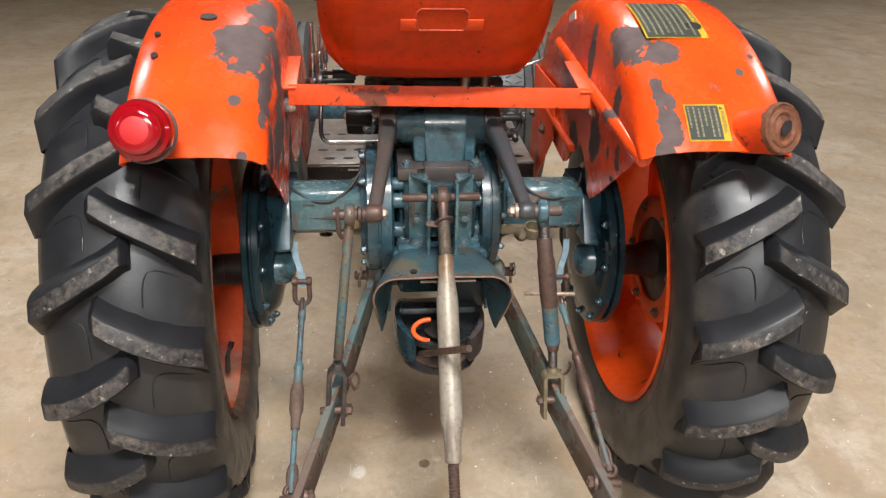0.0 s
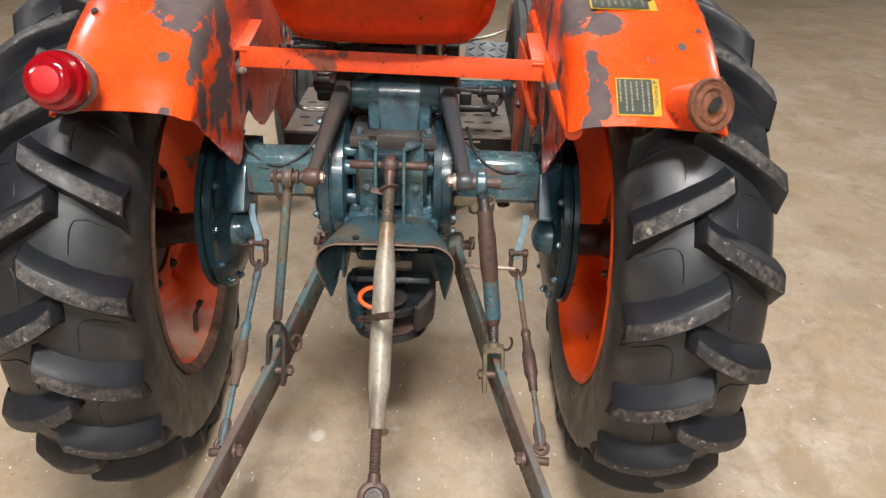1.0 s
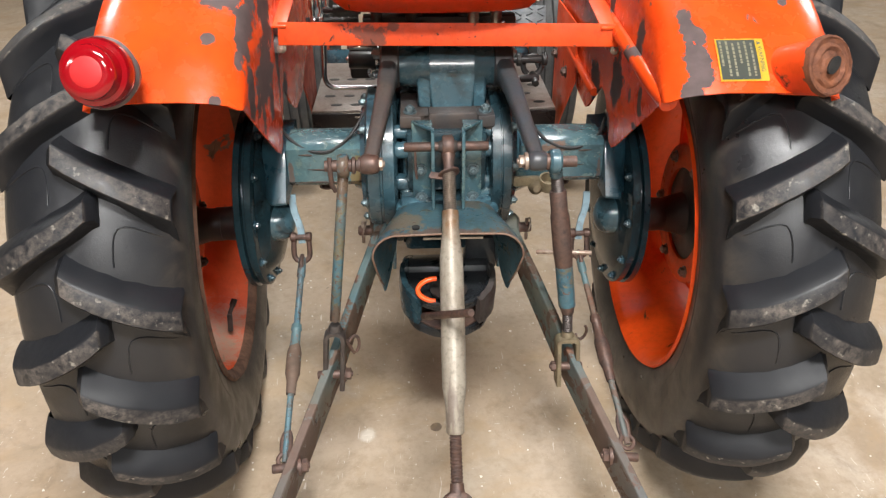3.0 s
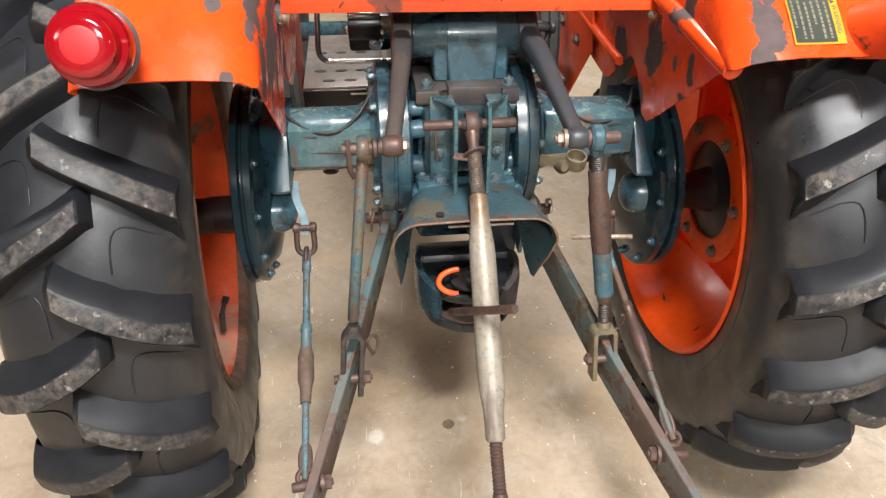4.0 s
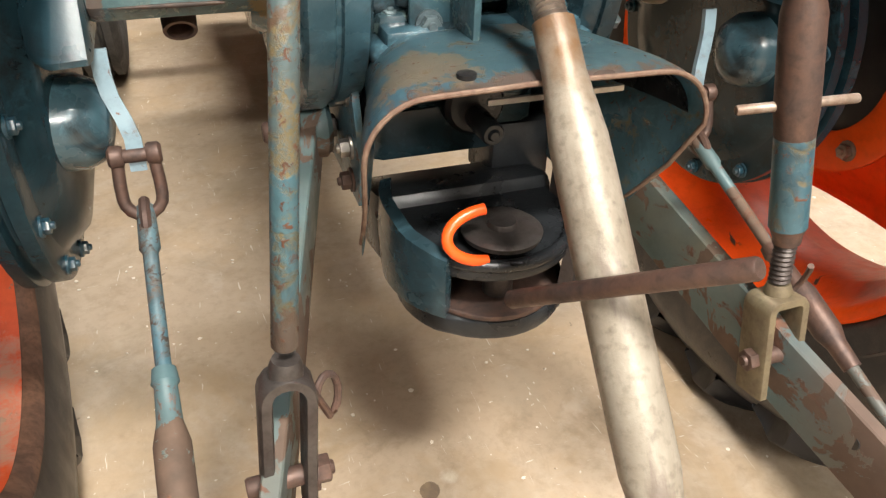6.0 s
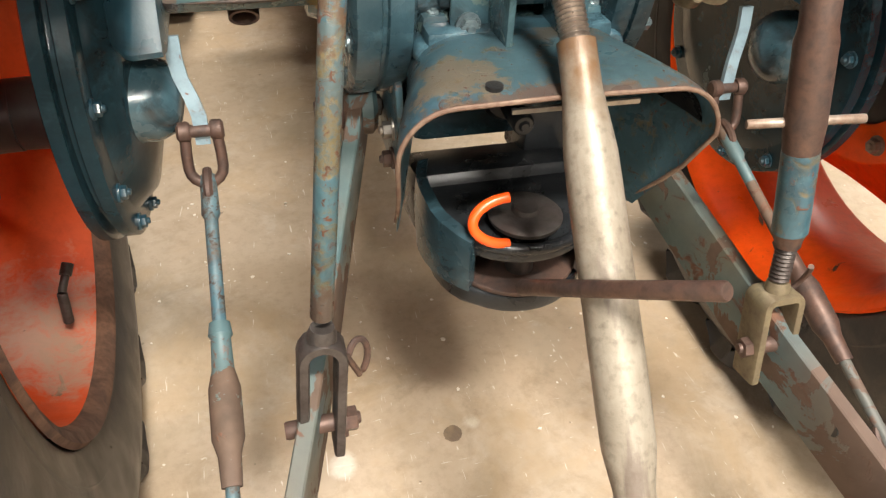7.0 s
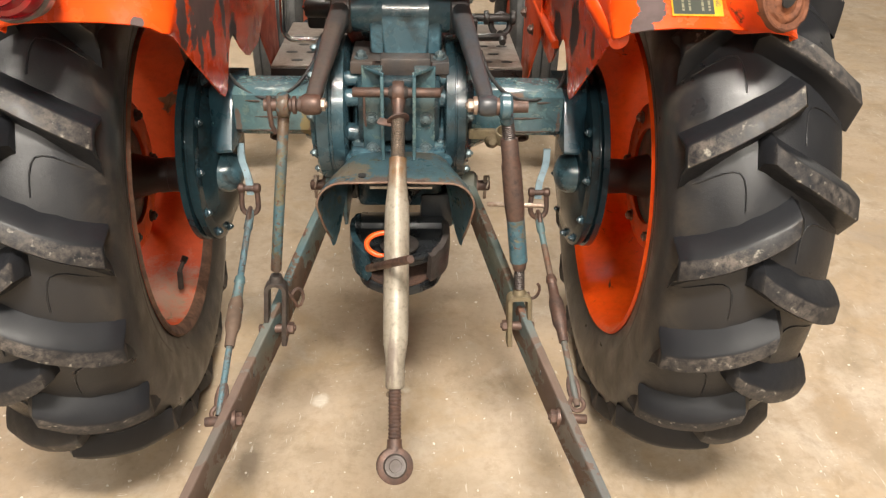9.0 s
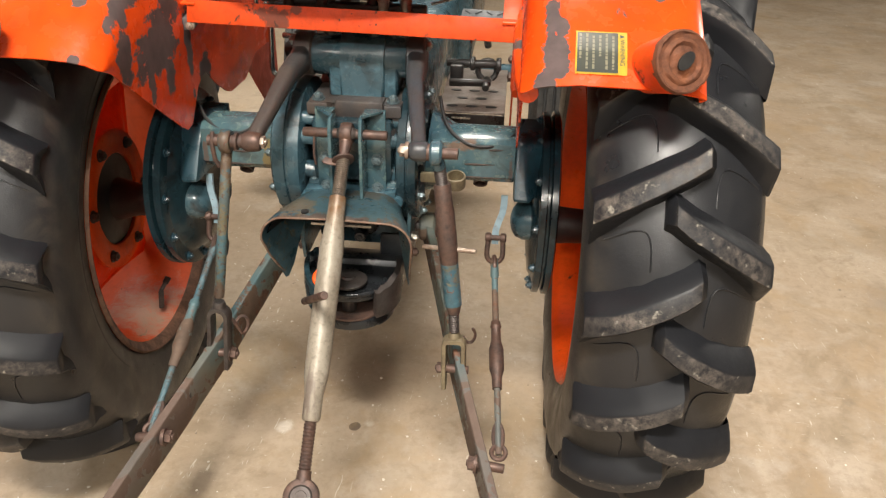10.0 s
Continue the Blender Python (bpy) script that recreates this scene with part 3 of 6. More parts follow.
def rear_wheel(sgn, phase, label, rim_mat):
    cx = sgn * WX
    # rim barrel with flanges, the part that carries the rest
    bm = bmesh.new()
    prof = [(-0.112, 0.320), (-0.117, 0.316), (-0.112, 0.308), (-0.100, 0.300), (-0.062, 0.295), (-0.040, 0.282), (0.040, 0.282), (0.062, 0.295), (0.100, 0.300), (0.112, 0.308), (0.117, 0.316), (0.112, 0.320),
            (0.100, 0.308), (0.065, 0.303), (0.042, 0.289), (-0.042, 0.289), (-0.065, 0.303), (-0.100, 0.308)]
    lathe_x(bm, prof, 96, cx, closed=True)
    rim = part("rear_wheel", bm, rim_mat, tractor, label)
    # outer edge of the rim, rusty where the dusty wheel has lost its paint
    if rim_mat is m_rim_dusty:
        bm = bmesh.new()
        lathe_x(bm, [(0.113, 0.3215), (0.1185, 0.317), (0.1140, 0.3065), (0.101, 0.2985), (0.100, 0.2990), (0.112, 0.3085), (0.1165, 0.316)], 96, cx, closed=True)
        part("rim_lip", bm, m_lip, rim, "rusty, dirt-caked rim edge")
    # dished disc with four flat-cut sides that leave gaps to the rim
    bm = bmesh.new()
    seg = 96
    rings = []
    for f, dx in ((0.0, -0.014), (0.10, -0.014), (0.20, -0.010), (0.42, 0.002), (0.7, 0.014), (0.92, 0.020), (1.0, 0.018)):
        ring = []
        for k in range(seg):
            a = 2 * math.pi * k / seg
            c = ((a - radians(50)) % (math.pi / 2)) - math.pi / 4
            ro = min(0.288, 0.192 / math.cos(c) ** 1.25)
            r = 0.126 + (ro - 0.126) * f
            ring.append((cx + sgn * dx, AX - r * math.cos(a), AZ + r * math.sin(a)))
        rings.append([bm.verts.new(p) for p in ring])
    for r0, r1 in zip(rings, rings[1:]):
        for k in range(seg):
            bm.faces.new((r0[k], r0[(k + 1) % seg], r1[(k + 1) % seg], r1[k]))
    bmesh.ops.solidify(bm, geom=bm.faces[:], thickness=0.006)
    part("wheel_disc", bm, m_rim, rim)
    # raised ring that carries the nuts
    bm = bmesh.new()
    lathe_x(bm, [(-sgn * 0.029, 0.097), (-sgn * 0.031, 0.101), (-sgn * 0.031, 0.142), (-sgn * 0.028, 0.147), (-sgn * 0.020, 0.147), (-sgn * 0.020, 0.097)], 72, cx, closed=True)
    part("hub_ring", bm, m_rim, rim, "raised orange ring under the wheel nuts")
    for k in range(6):
        a = radians(60 * k + 8)
        bolt(rim, (cx - sgn * 0.0315, AX - 0.124 * math.cos(a), AZ + 0.124 * math.sin(a)), (-sgn, 0, 0), 0.0095, 0.009, m_nut if sgn > 0 else m_iron, "wheel_nut")
    # axle hub behind the disc; its added black plate stands for the shaded ring hole
    bm = bmesh.new()
    turned(bm, (cx + sgn * 0.03, AX, AZ), (cx - sgn * 0.10, AX, AZ), [(0, 0.05), (0.1, 0.110), (0.28, 0.110), (0.30, 0.0985), (0.40, 0.0985), (0.42, 0.084), (0.44, 0.056), (0.46, 0.046), (0.8, 0.034), (1, 0.034)], 48)
    part("hub", bm, m_black, rim, "black hub flange with a plate added to darken the ring hole")
    # tyre carcass
    bm = bmesh.new()
    prof = tyre_profile()
    inner = [(0.085, 0.330), (0.10, 0.40), (0.06, 0.47), (-0.06, 0.47), (-0.10, 0.40), (-0.085, 0.330)]
    lathe_x(bm, prof + inner, 120, cx, closed=True)
    # bead ring moulding on the side wall
    for v in bm.verts:
        r, a = math.hypot(v.co.y - AX, v.co.z - AZ), math.atan2(v.co.z - AZ, AX - v.co.y)
        if r > 0.36:
            r = sag(a, r)
            v.co.y, v.co.z = AX - r * math.cos(a), max(AZ + r * math.sin(a), 0.0005)
    part("tyre", bm, m_rubber, rim, "black ribbed-shoulder rubber tyre, dusty")
    for sd in (1, -1):
        bm = bmesh.new()
        lathe_x(bm, [(sd * 0.116, 0.352), (sd * 0.121, 0.356), (sd * 0.121, 0.362), (sd * 0.119, 0.366)], 96, cx)
        part("bead_ridge", bm, m_rubber, rim)
    step = 2 * math.pi / NLUG
    for k in range(NLUG):
        for sd, nose, a_n, a_s in ((1, -0.018, 10.5, 2.5), (-1, -0.022, 19.0, 11.0)):
            bm = bmesh.new()
            lug_mesh(bm, sd, sgn, nose, radians(a_n + phase) + k * step, radians(a_s + phase) + k * step, k * 7 + sd)
            part("tread_lug", bm, m_lug, rim, smooth=42)
        # the fine moulded line round the field between two bars
        for sd, a_n, a_s in ((1, 10.5, 2.5), (-1, 19.0, 11.0)):
            pts = []
            for u, up in LINE:
                s = (u + 0.02) / (HALF + 0.016)
                a = radians(a_n + (a_s - a_n) * s ** 0.85 + up + phase) + k * step
                r = carcass(u) + 0.0006
                pts.append((sgn * (WX + sd * u), AX - r * math.cos(a), AZ + r * math.sin(a)))
            if min(p[2] for p in pts) > 0.004:
                bm = bmesh.new()
                wire(bm, pts, 0.0013, 6)
                part("moulded_line", bm, m_rubber, rim, smooth=60)
    return rim


rear_wheel(1, -0.5, "rear wheel with a clean glossy orange rim", m_rim)
wheel_l = rear_wheel(-1, 1.8, "rear wheel with a dusty, scuffed orange rim", m_rim_dusty)
# this wheel runs slightly out of true
PIV = Vector((-0.400, -0.42, 0))
wheel_l.matrix_world = Matrix.Translation(PIV) @ Matrix.Rotation(radians(3.8), 4, "Z") @ Matrix.Translation(-PIV)
bm = bmesh.new()
unyaw = wheel_l.matrix_world.inverted()
V0, V1, V2 = (unyaw @ Vector(p) for p in ((-0.483, 0.004, 0.232), (-0.482, 0.012, 0.272), (-0.474, 0.040, 0.292)))
rod(bm, V0, V1, 0.006)
rod(bm, V1, V2, 0.0048)
turned(bm, V1.lerp(V2, 0.6), V2, [(0, 0.007), (1, 0.007)], 12)
part("tyre_valve", bm, m_iron, wheel_l)

# ---- fenders ----
FEN_PATCH_L = [
    ((-0.334, -0.215, 1.045), (0.046, 0.080, 0.06)), ((-0.302, -0.28, 0.985), (0.007, 0.08, 0.06)), ((-0.294, -0.32, 0.90), (0.02, 0.025, 0.04)), ((-0.318, -0.09, 1.072), (0.03, 0.07, 0.04)), ((-0.342, -0.330, 0.983), (0.012, 0.010, 0.012)),
    ((-0.300, -0.305, 0.966), (0.010, 0.02, 0.028)), ((-0.295, -0.15, 0.985), (0.02, 0.04, 0.075)), ((-0.294, -0.19, 0.905), (0.02, 0.045, 0.05)),
    ((-0.294, -0.215, 0.885), (0.02, 0.075, 0.040)), ((-0.294, -0.245, 0.842), (0.02, 0.013, 0.035)), ((-0.294, -0.175, 0.838), (0.02, 0.016, 0.035)), ((-0.327, -0.402, 0.917), (0.010, 0.010, 0.008)),
    ((-0.294, -0.02, 0.785), (0.02, 0.028, 0.045)), ((-0.294, -0.084, 0.774), (0.02, 0.006, 0.010)), ((-0.294, -0.09, 0.87), (0.02, 0.014, 0.05)),
]
FEN_PATCH_R = [
    ((0.312, -0.190, 1.045), (0.035, 0.055, 0.05)), ((0.360, -0.240, 1.037), (0.030, 0.035, 0.03)), ((0.333, -0.318, 0.988), (0.012, 0.035, 0.035)),
    ((0.341, -0.375, 0.950), (0.019, 0.035, 0.035)), ((0.325, -0.402, 0.918), (0.016, 0.02, 0.014)), ((0.296, -0.235, 0.945), (0.02, 0.018, 0.035)),
    ((0.294, -0.132, 0.842), (0.02, 0.038, 0.046)), ((0.294, -0.270, 0.860), (0.02, 0.011, 0.026)), ((0.294, -0.085, 0.745), (0.02, 0.026, 0.024)), ((0.294, 0.03, 0.79), (0.02, 0.035, 0.045)), ((0.297, -0.252, 0.806), (0.02, 0.012, 0.010)), ((0.294, -0.213, 0.912), (0.02, 0.028, 0.018)), ((0.48, -0.284, 1.012), (0.008, 0.010, 0.012)), ((0.516, -0.238, 1.027), (0.006, 0.007, 0.007)),
    ((0.294, -0.05, 0.99), (0.02, 0.02, 0.05)), ((0.505, -0.230, 1.00), (0.01, 0.010, 0.010)),
    ((0.345, -0.335, 0.978), (0.010, 0.02, 0.02)), ((0.294, -0.215, 0.850), (0.02, 0.008, 0.014)),
]


def fender(sgn, patches, label, out=0.0):
    a0, a1, n = 45.0, 142.0, 34
    mat = worn_paint("flaking_fender_paint", ORANGE, ORANGE2, PRIMER, (0.12, 0.05, 0.03), wear=0.69, rough=0.24, patches=patches, rust_at=0.664, grime=0.3)
    bm = bmesh.new()
    rows = []
    low = [(-0.385, 0.905), (-0.25, 0.805), (-0.135, 0.720), (-0.11, 0.722), (-0.055, 0.79), (-0.02, 0.80)]
    low += [(0.03, 0.760), (0.09, 0.712), (0.21, 0.722), (0.26, 0.75), (0.40, 0.75)] if sgn > 0 else [(0.03, 0.758), (0.09, 0.722), (0.20, 0.722), (0.27, 0.76), (0.40, 0.76)]

    def lower(y):
        for (ya, za), (yb, zb) in zip(low, low[1:]):
            if ya <= y <= yb:
                return za + (zb - za) * (y - ya) / (yb - ya)
        return low[0][1] if y < low[0][0] else low[-1][1]

    for i in range(n + 1):
        a = radians(a0 + (a1 - a0) * i / n)
        row = []
        for x, r in ((0.492, 0.548), (0.497, 0.556), (0.488, 0.566), (0.46, 0.575), (0.42, 0.580), (0.37, 0.580), (0.335, 0.575), (0.312, 0.566), (0.300, 0.553)):
            r += 0.0016 * math.sin(a * 17 + x * 31 + sgn) * math.sin(x * 47 + a * 5) if 0.31 < x < 0.49 else 0.0
            row.append((sgn * (x + out * max(0.0, (x - 0.36) / 0.13)), AX - r * math.cos(a), AZ + r * math.sin(a)))
        _, yt, zt = row[-1]
        # inner wall, hanging down to its ragged lower line
        yb = -0.385 + (0.40 + 0.385) * i / n
        zb = min(lower(yb), zt - 0.004)
        yb = max(yb, yt) if i < 3 else yb
        for f in (0.12, 0.3, 0.5, 0.7, 0.86, 1.0):
            bow = -0.004 * math.sin(math.pi * f)
            row.append((sgn * (0.297 + bow), yt + (yb - yt) * f, zt + (zb - zt) * f))
        rows.append([bm.verts.new(p) for p in row])
    for r0, r1 in zip(rows, rows[1:]):
        for k in range(len(r0) - 1):
            try:
                bm.faces.new((r0[k], r0[k + 1], r1[k + 1], r1[k]))
            except ValueError:
                pass
    bmesh.ops.remove_doubles(bm, verts=bm.verts, dist=0.0005)
    bmesh.ops.recalc_face_normals(bm, faces=bm.faces)
    bmesh.ops.solidify(bm, geom=bm.faces[:], thickness=0.003)
    return part("fender", bm, mat, tractor, label, smooth=50)


fender_l = fender(-1, FEN_PATCH_L, "orange fender with paint flaked to brown primer", 0.012)
fender_r = fender(1, FEN_PATCH_R, "orange fender, heavily flaked, with warning stickers", 0.042)


def on_fender(x, a, lift=0.0):
    """A point on the crown of a fender at that x and angle over the axle."""
    r = 0.580 - 1.6 * max(0.0, abs(abs(x) - 0.395) - 0.03) ** 2 + lift
    return Vector((x, AX - r * math.cos(radians(a)), AZ + r * math.sin(radians(a))))


def fender_hole(par, x, y, z, rx, ry):
    a = math.degrees(math.atan2(z - AZ, -y))
    c = on_fender(x, a, 0.0005)
    n = Vector((0, -math.cos(radians(a)), math.sin(radians(a))))
    t = Vector((0, math.sin(radians(a)), math.cos(radians(a))))
    bm = bmesh.new()
    vs = [bm.verts.new(c + n * d + Vector((1, 0, 0)) * rx * math.cos(k * math.pi / 9) + t * ry * math.sin(k * math.pi / 9)) for d in (-0.006, 0.0025) for k in range(18)]
    bm.faces.new(vs[18:])
    for k in range(18):
        bm.faces.new((vs[k], vs[(k + 1) % 18], vs[18 + (k + 1) % 18], vs[18 + k]))
    part("punched_hole", bm, m_black, par)


for x, y, z, rx, ry in ((-0.403, -0.144, 1.072, 0.014, 0.011), (-0.479, -0.188, 1.047, 0.005, 0.005), (-0.474, -0.244, 1.026, 0.006, 0.006)):
    fender_hole(fender_l, x, y, z, rx, ry)
fender_hole(fender_r, 0.434, -0.170, 1.063, 0.015, 0.012)


def sticker(par, x0, x1, a0, a1, strip, lines, label):
    """A curved decal on the fender: dark field, yellow edge and warning strip on one side, rows of writing too worn to read."""
    def patch(name, xa, xb, aa, ab, lift, mat, parent, lab=""):
        bm = bmesh.new()
        n = 5
        rows = [[bm.verts.new(on_fender(x, aa + (ab - aa) * k / n, lift)) for x in (xa, xb)] for k in range(n + 1)]
        for r0, r1 in zip(rows, rows[1:]):
            bm.faces.new((r0[0], r0[1], r1[1], r1[0]))
        bmesh.ops.solidify(bm, geom=bm.faces[:], thickness=0.0004)
        return part(name, bm, mat, parent, lab)
    base = patch("sticker", x0, x1, a0, a1, 0.0022, m_yellow, par, label)
    m = (x1 - x0) * 0.03
    patch("sticker_field", x0 + m, x1 - strip, a0 + 0.25, a1 - 0.25, 0.0030, m_stick_dark, par)
    rnd = random.Random(int(x0 * 1000))
    w = (x1 - strip - x0 - 2 * m) / lines
    for k in range(lines):
        xa = x0 + m + w * (k + 0.3)
        aa = a0 + 0.7 + (rnd.uniform(0.0, 2.0) if k % 3 == 0 else 0.0)
        while aa < a1 - 0.8:
            ln = rnd.uniform(0.2, 0.7)
            patch("writing_bar", xa, xa + w * 0.36, aa, min(aa + ln, a1 - 0.5), 0.0036, m_stick_ink, par)
            aa += ln + 0.14
    # the word on the strip, read from above downwards, bent to the fender
    font = bpy.data.curves.new("warning_word", "FONT")
    font.body, font.size = "WARNING", 1.0
    tmp = bpy.data.objects.new("warning_word", font)
    me = bpy.data.meshes.new_from_object(tmp)
    bpy.data.objects.remove(tmp)
    bpy.data.curves.remove(font)
    wide = max(v.co.x for v in me.vertices)
    top, span = a1 - 1.7 * strip / 0.012 * 0.75, (a1 - a0) * 0.60
    for v in me.vertices:
        v.co = on_fender(x1 - strip * 0.78 + v.co.y / 0.72 * strip * 0.52, top - span * v.co.x / wide, 0.0031)
    me.materials.append(m_stick_dark)
    word = new("warning_word", me)
    word.parent = par
    bm = bmesh.new()
    sa = math.degrees(strip * 0.5 / 0.58)
    bm.faces.new([bm.verts.new(on_fender(x1 - strip * fx, a1 - 0.5 - sa * fa, 0.0031)) for fx, fa in ((0.80, 1.0), (0.80, 0.0), (0.26, 0.5))])
    part("warning_mark", bm, m_stick_dark, par)


sticker(fender_r, 0.364, 0.432, 46.6, 53.3, 0.012, 6, "small dark warning sticker edged in yellow")
sticker(fender_r, 0.340, 0.452, 69.0, 83.0, 0.014, 8, "large faded dark sticker edged in yellow")
# pressed rib along the inner wall
bm = bmesh.new()
wire(bm, [(0.2965, 0.22, 0.952), (0.2955, 0.10, 0.943), (0.2950, -0.10, 0.926), (0.2955, -0.25, 0.912), (0.300, -0.33, 0.900), (0.306, -0.37, 0.893)], 0.0145, 14)
part("pressed_rib", bm, fender_r.data.materials[0], fender_r)
# short pale label near the top of the inner wall
bm = bmesh.new()
box(bm, (0.2905, 0.11, 1.030), (0.002, 0.05, 0.016), pose(0, 0, 0, -20))
part("red_label", bm, m_white_label, fender_r, "scuffed pale label")

# ---- castings: differential, axle tubes, final drives ----
bm = bmesh.new()
box(bm, (-0.003, 0.04, 0.645), (0.168, 0.225, 0.25), bevel=0.02, seg=3)
box(bm, (0, 0.04, 0.515), (0.17, 0.20, 0.095), bevel=0.015)
box(bm, (0, -0.085, 0.69), (0.15, 0.06, 0.12), bevel=0.012)
casing = part("differential_casing", bm, m_casing, tractor, "glossy blue cast differential casing, chipped")
for sx in (-1, 1):
    bm = bmesh.new()
    fx0, fx1 = (0.092, 0.150) if sx < 0 else (0.080, 0.122)
    turned(bm, (sx * fx0, 0, 0.655), (sx * fx1, 0, 0.655), [(0, 0.120), (0.1, 0.133), (0.45, 0.135), (0.48, 0.131), (0.54, 0.131), (0.57, 0.135), (0.92, 0.135), (1, 0.128)], 56)
    turned(bm, (sx * (fx1 - 0.001), 0, 0.655), (sx * (fx1 + 0.010), 0, 0.655), [(0, 0.105), (1, 0.098)], 48)
    fl = part("axle_flange", bm, m_blue if sx < 0 else m_casing, tractor, "round blue bolted axle flange")
    for k in range(10):
        a = radians(36 * k + 12)
        bolt(fl, (sx * (fx1 + 0.001), -0.118 * math.cos(a), 0.655 + 0.118 * math.sin(a)), (sx, 0, 0), 0.007, 0.008)
    # axle tube: rounded square, with a neck at the flange and spindle-shaped rust scratches
    bm = bmesh.new()
    slab(bm, [(-0.080, 0.640), (-0.066, 0.626), (0.045, 0.626), (0.058, 0.640), (0.058, 0.664), (0.046, 0.690), (0.020, 0.708), (0.000, 0.714), (-0.066, 0.714), (-0.080, 0.705)], 0.160, at_x(sx * 0.2195), bevel=0.004)
    tube = part("axle_tube", bm, m_tube, tractor, "square cast axle tube, blue paint worn to rust streaks")
    for z, xa, xb, yy in ((0.664, 0.205, 0.262, -0.0800), (0.638, 0.200, 0.284, -0.0795), (0.694, 0.250, 0.276, -0.0800)):
        bm = bmesh.new()
        turned(bm, (sx * xa, yy, z), (sx * xb, yy, z + 0.001), [(0, 0.0010), (0.1, 0.0018), (0.4, 0.0022), (0.7, 0.0016), (1, 0.0005)], 10)
        part("rust_scratch", bm, m_rib, tube, "rusty pointed scratch, slightly raised")
    bm = bmesh.new()
    turned(bm, (sx * 0.132, 0, 0.655), (sx * 0.180, 0, 0.652), [(0, 0.082), (0.5, 0.070), (1, 0.058)], 36)
    part("tube_neck", bm, m_tube, tube)
    bm = bmesh.new()
    turned(bm, (sx * 0.235, 0.02, 0.640), (sx * 0.235, -0.026, 0.602), [(0, 0.022), (0.5, 0.022), (0.55, 0.015), (1, 0.014), (1, 0.011), (0.7, 0.010)], 20)
    part("drain_stub", bm, m_rust, tube)
    # flared end box
    bm = bmesh.new()
    rings = []
    for z, ri, ry, oy in ((0.611, 0.3265, -0.121, -0.080), (0.616, 0.3270, -0.122, -0.081), (0.650, 0.3215, -0.100, -0.064), (0.692, 0.3150, -0.073, -0.044), (0.699, 0.3145, -0.066, -0.038), (0.702, 0.3140, -0.056, -0.030)):
        rings.append([bm.verts.new((sx * x, y, z)) for x, y in ((0.299, 0.085), (0.299, ry + 0.014), (0.3015, ry + 0.003), (ri - 0.003, ry - 0.001), (ri, ry), (ri + 0.004, ry + 0.003), (0.349, oy), (0.349, 0.085))])
    for r0, r1 in zip(rings, rings[1:]):
        for k in range(8):
            bm.faces.new((r0[k], r0[(k + 1) % 8], r1[(k + 1) % 8], r1[k]))
    bm.faces.new(rings[0][::-1])
    bm.faces.new(rings[-1])
    part("tube_end", bm, m_blue_gloss, tube, "glossy blue flared tube end")
    # final drive: stacked round covers
    bm = bmesh.new()
    cy, cz = 0.030, 0.543 + 0.014 * (sx < 0)
    ox = 0.015 if sx < 0 else 0.002
    turned(bm, (sx * 0.334, cy, cz), (sx * (0.347 + ox), cy, cz), [(0, 0.100), (0.35, 0.140), (1, 0.158)], 64)
    turned(bm, (sx * (0.346 + ox), cy, cz), (sx * (0.362 + ox), cy, cz), [(0, 0.178), (0.15, 0.184), (0.85, 0.184), (1, 0.178)], 64)
    turned(bm, (sx * (0.366 + ox), cy, cz), (sx * (0.383 + ox), cy, cz), [(0, 0.179), (0.15, 0.186), (0.8, 0.186), (1, 0.176)], 64)
    turned(bm, (sx * (0.360 + ox), cy, cz), (sx * (0.368 + ox), cy, cz), [(0, 0.175), (1, 0.175)], 64)
    axle = bmesh.new()
    turned(axle, (sx * 0.380, AX, AZ), (sx * 0.47, AX, AZ), [(0, 0.040), (0.4, 0.036), (1, 0.034)], 32)
    part("axle_shaft", axle, m_black, tractor, "black greasy axle shaft")
    fd = part("final_drive", bm, m_blue_dark, tractor, "round dark blue final drive casing with bolted rim")
    for k in range(12):
        a = radians(30 * k + 8)
        bolt(fd, (sx * (0.3455 + ox), cy - 0.171 * math.cos(a), cz + 0.171 * math.sin(a)), (-sx, 0, 0), 0.0065, 0.006, m_blue_gloss)
    bm = bmesh.new()
    turned(bm, (sx * 0.352, -0.060, 0.546), (sx * 0.298, -0.060, 0.546), [(0, 0.039), (0.55, 0.039), (0.8, 0.033), (0.93, 0.022), (1, 0.008)], 32)
    part("bearing_cap", bm, m_blue, fd)
# lift housing: a domed block between two shaft bosses, on a bolted flange
bm = bmesh.new()
turned(bm, (-0.086, -0.012, 0.840), (0.094, -0.012, 0.840), [(0, 0.034), (0.03, 0.037), (0.26, 0.038), (0.34, 0.042), (0.74, 0.042), (0.80, 0.038), (0.97, 0.037), (1, 0.034)], 40)
dome = [(-0.012 - 0.050 * math.sin(radians(t)), 0.838 + 0.050 * math.cos(radians(t))) for t in range(0, 91, 9)] + [(-0.064, 0.80), (-0.067, 0.776), (0.06, 0.776), (0.06, 0.888)]
slab(bm, dome, 0.080, at_x(0.012), bevel=0.006)
slab(bm, [(-0.046, 0.846), (-0.054, 0.776), (0.05, 0.776), (0.05, 0.846)], 0.128, at_x(0.012), bevel=0.006)
box(bm, (0, 0.07, 0.83), (0.15, 0.14, 0.10), bevel=0.02)
lift = part("lift_housing", bm, m_blue, tractor, "glossy blue cast hydraulic lift housing", smooth=50)
bm = bmesh.new()
box(bm, (0.012, -0.069, 0.846), (0.020, 0.003, 0.004), bevel=0.001)
part("cast_mark", bm, m_blue_dark, lift)
bm = bmesh.new()
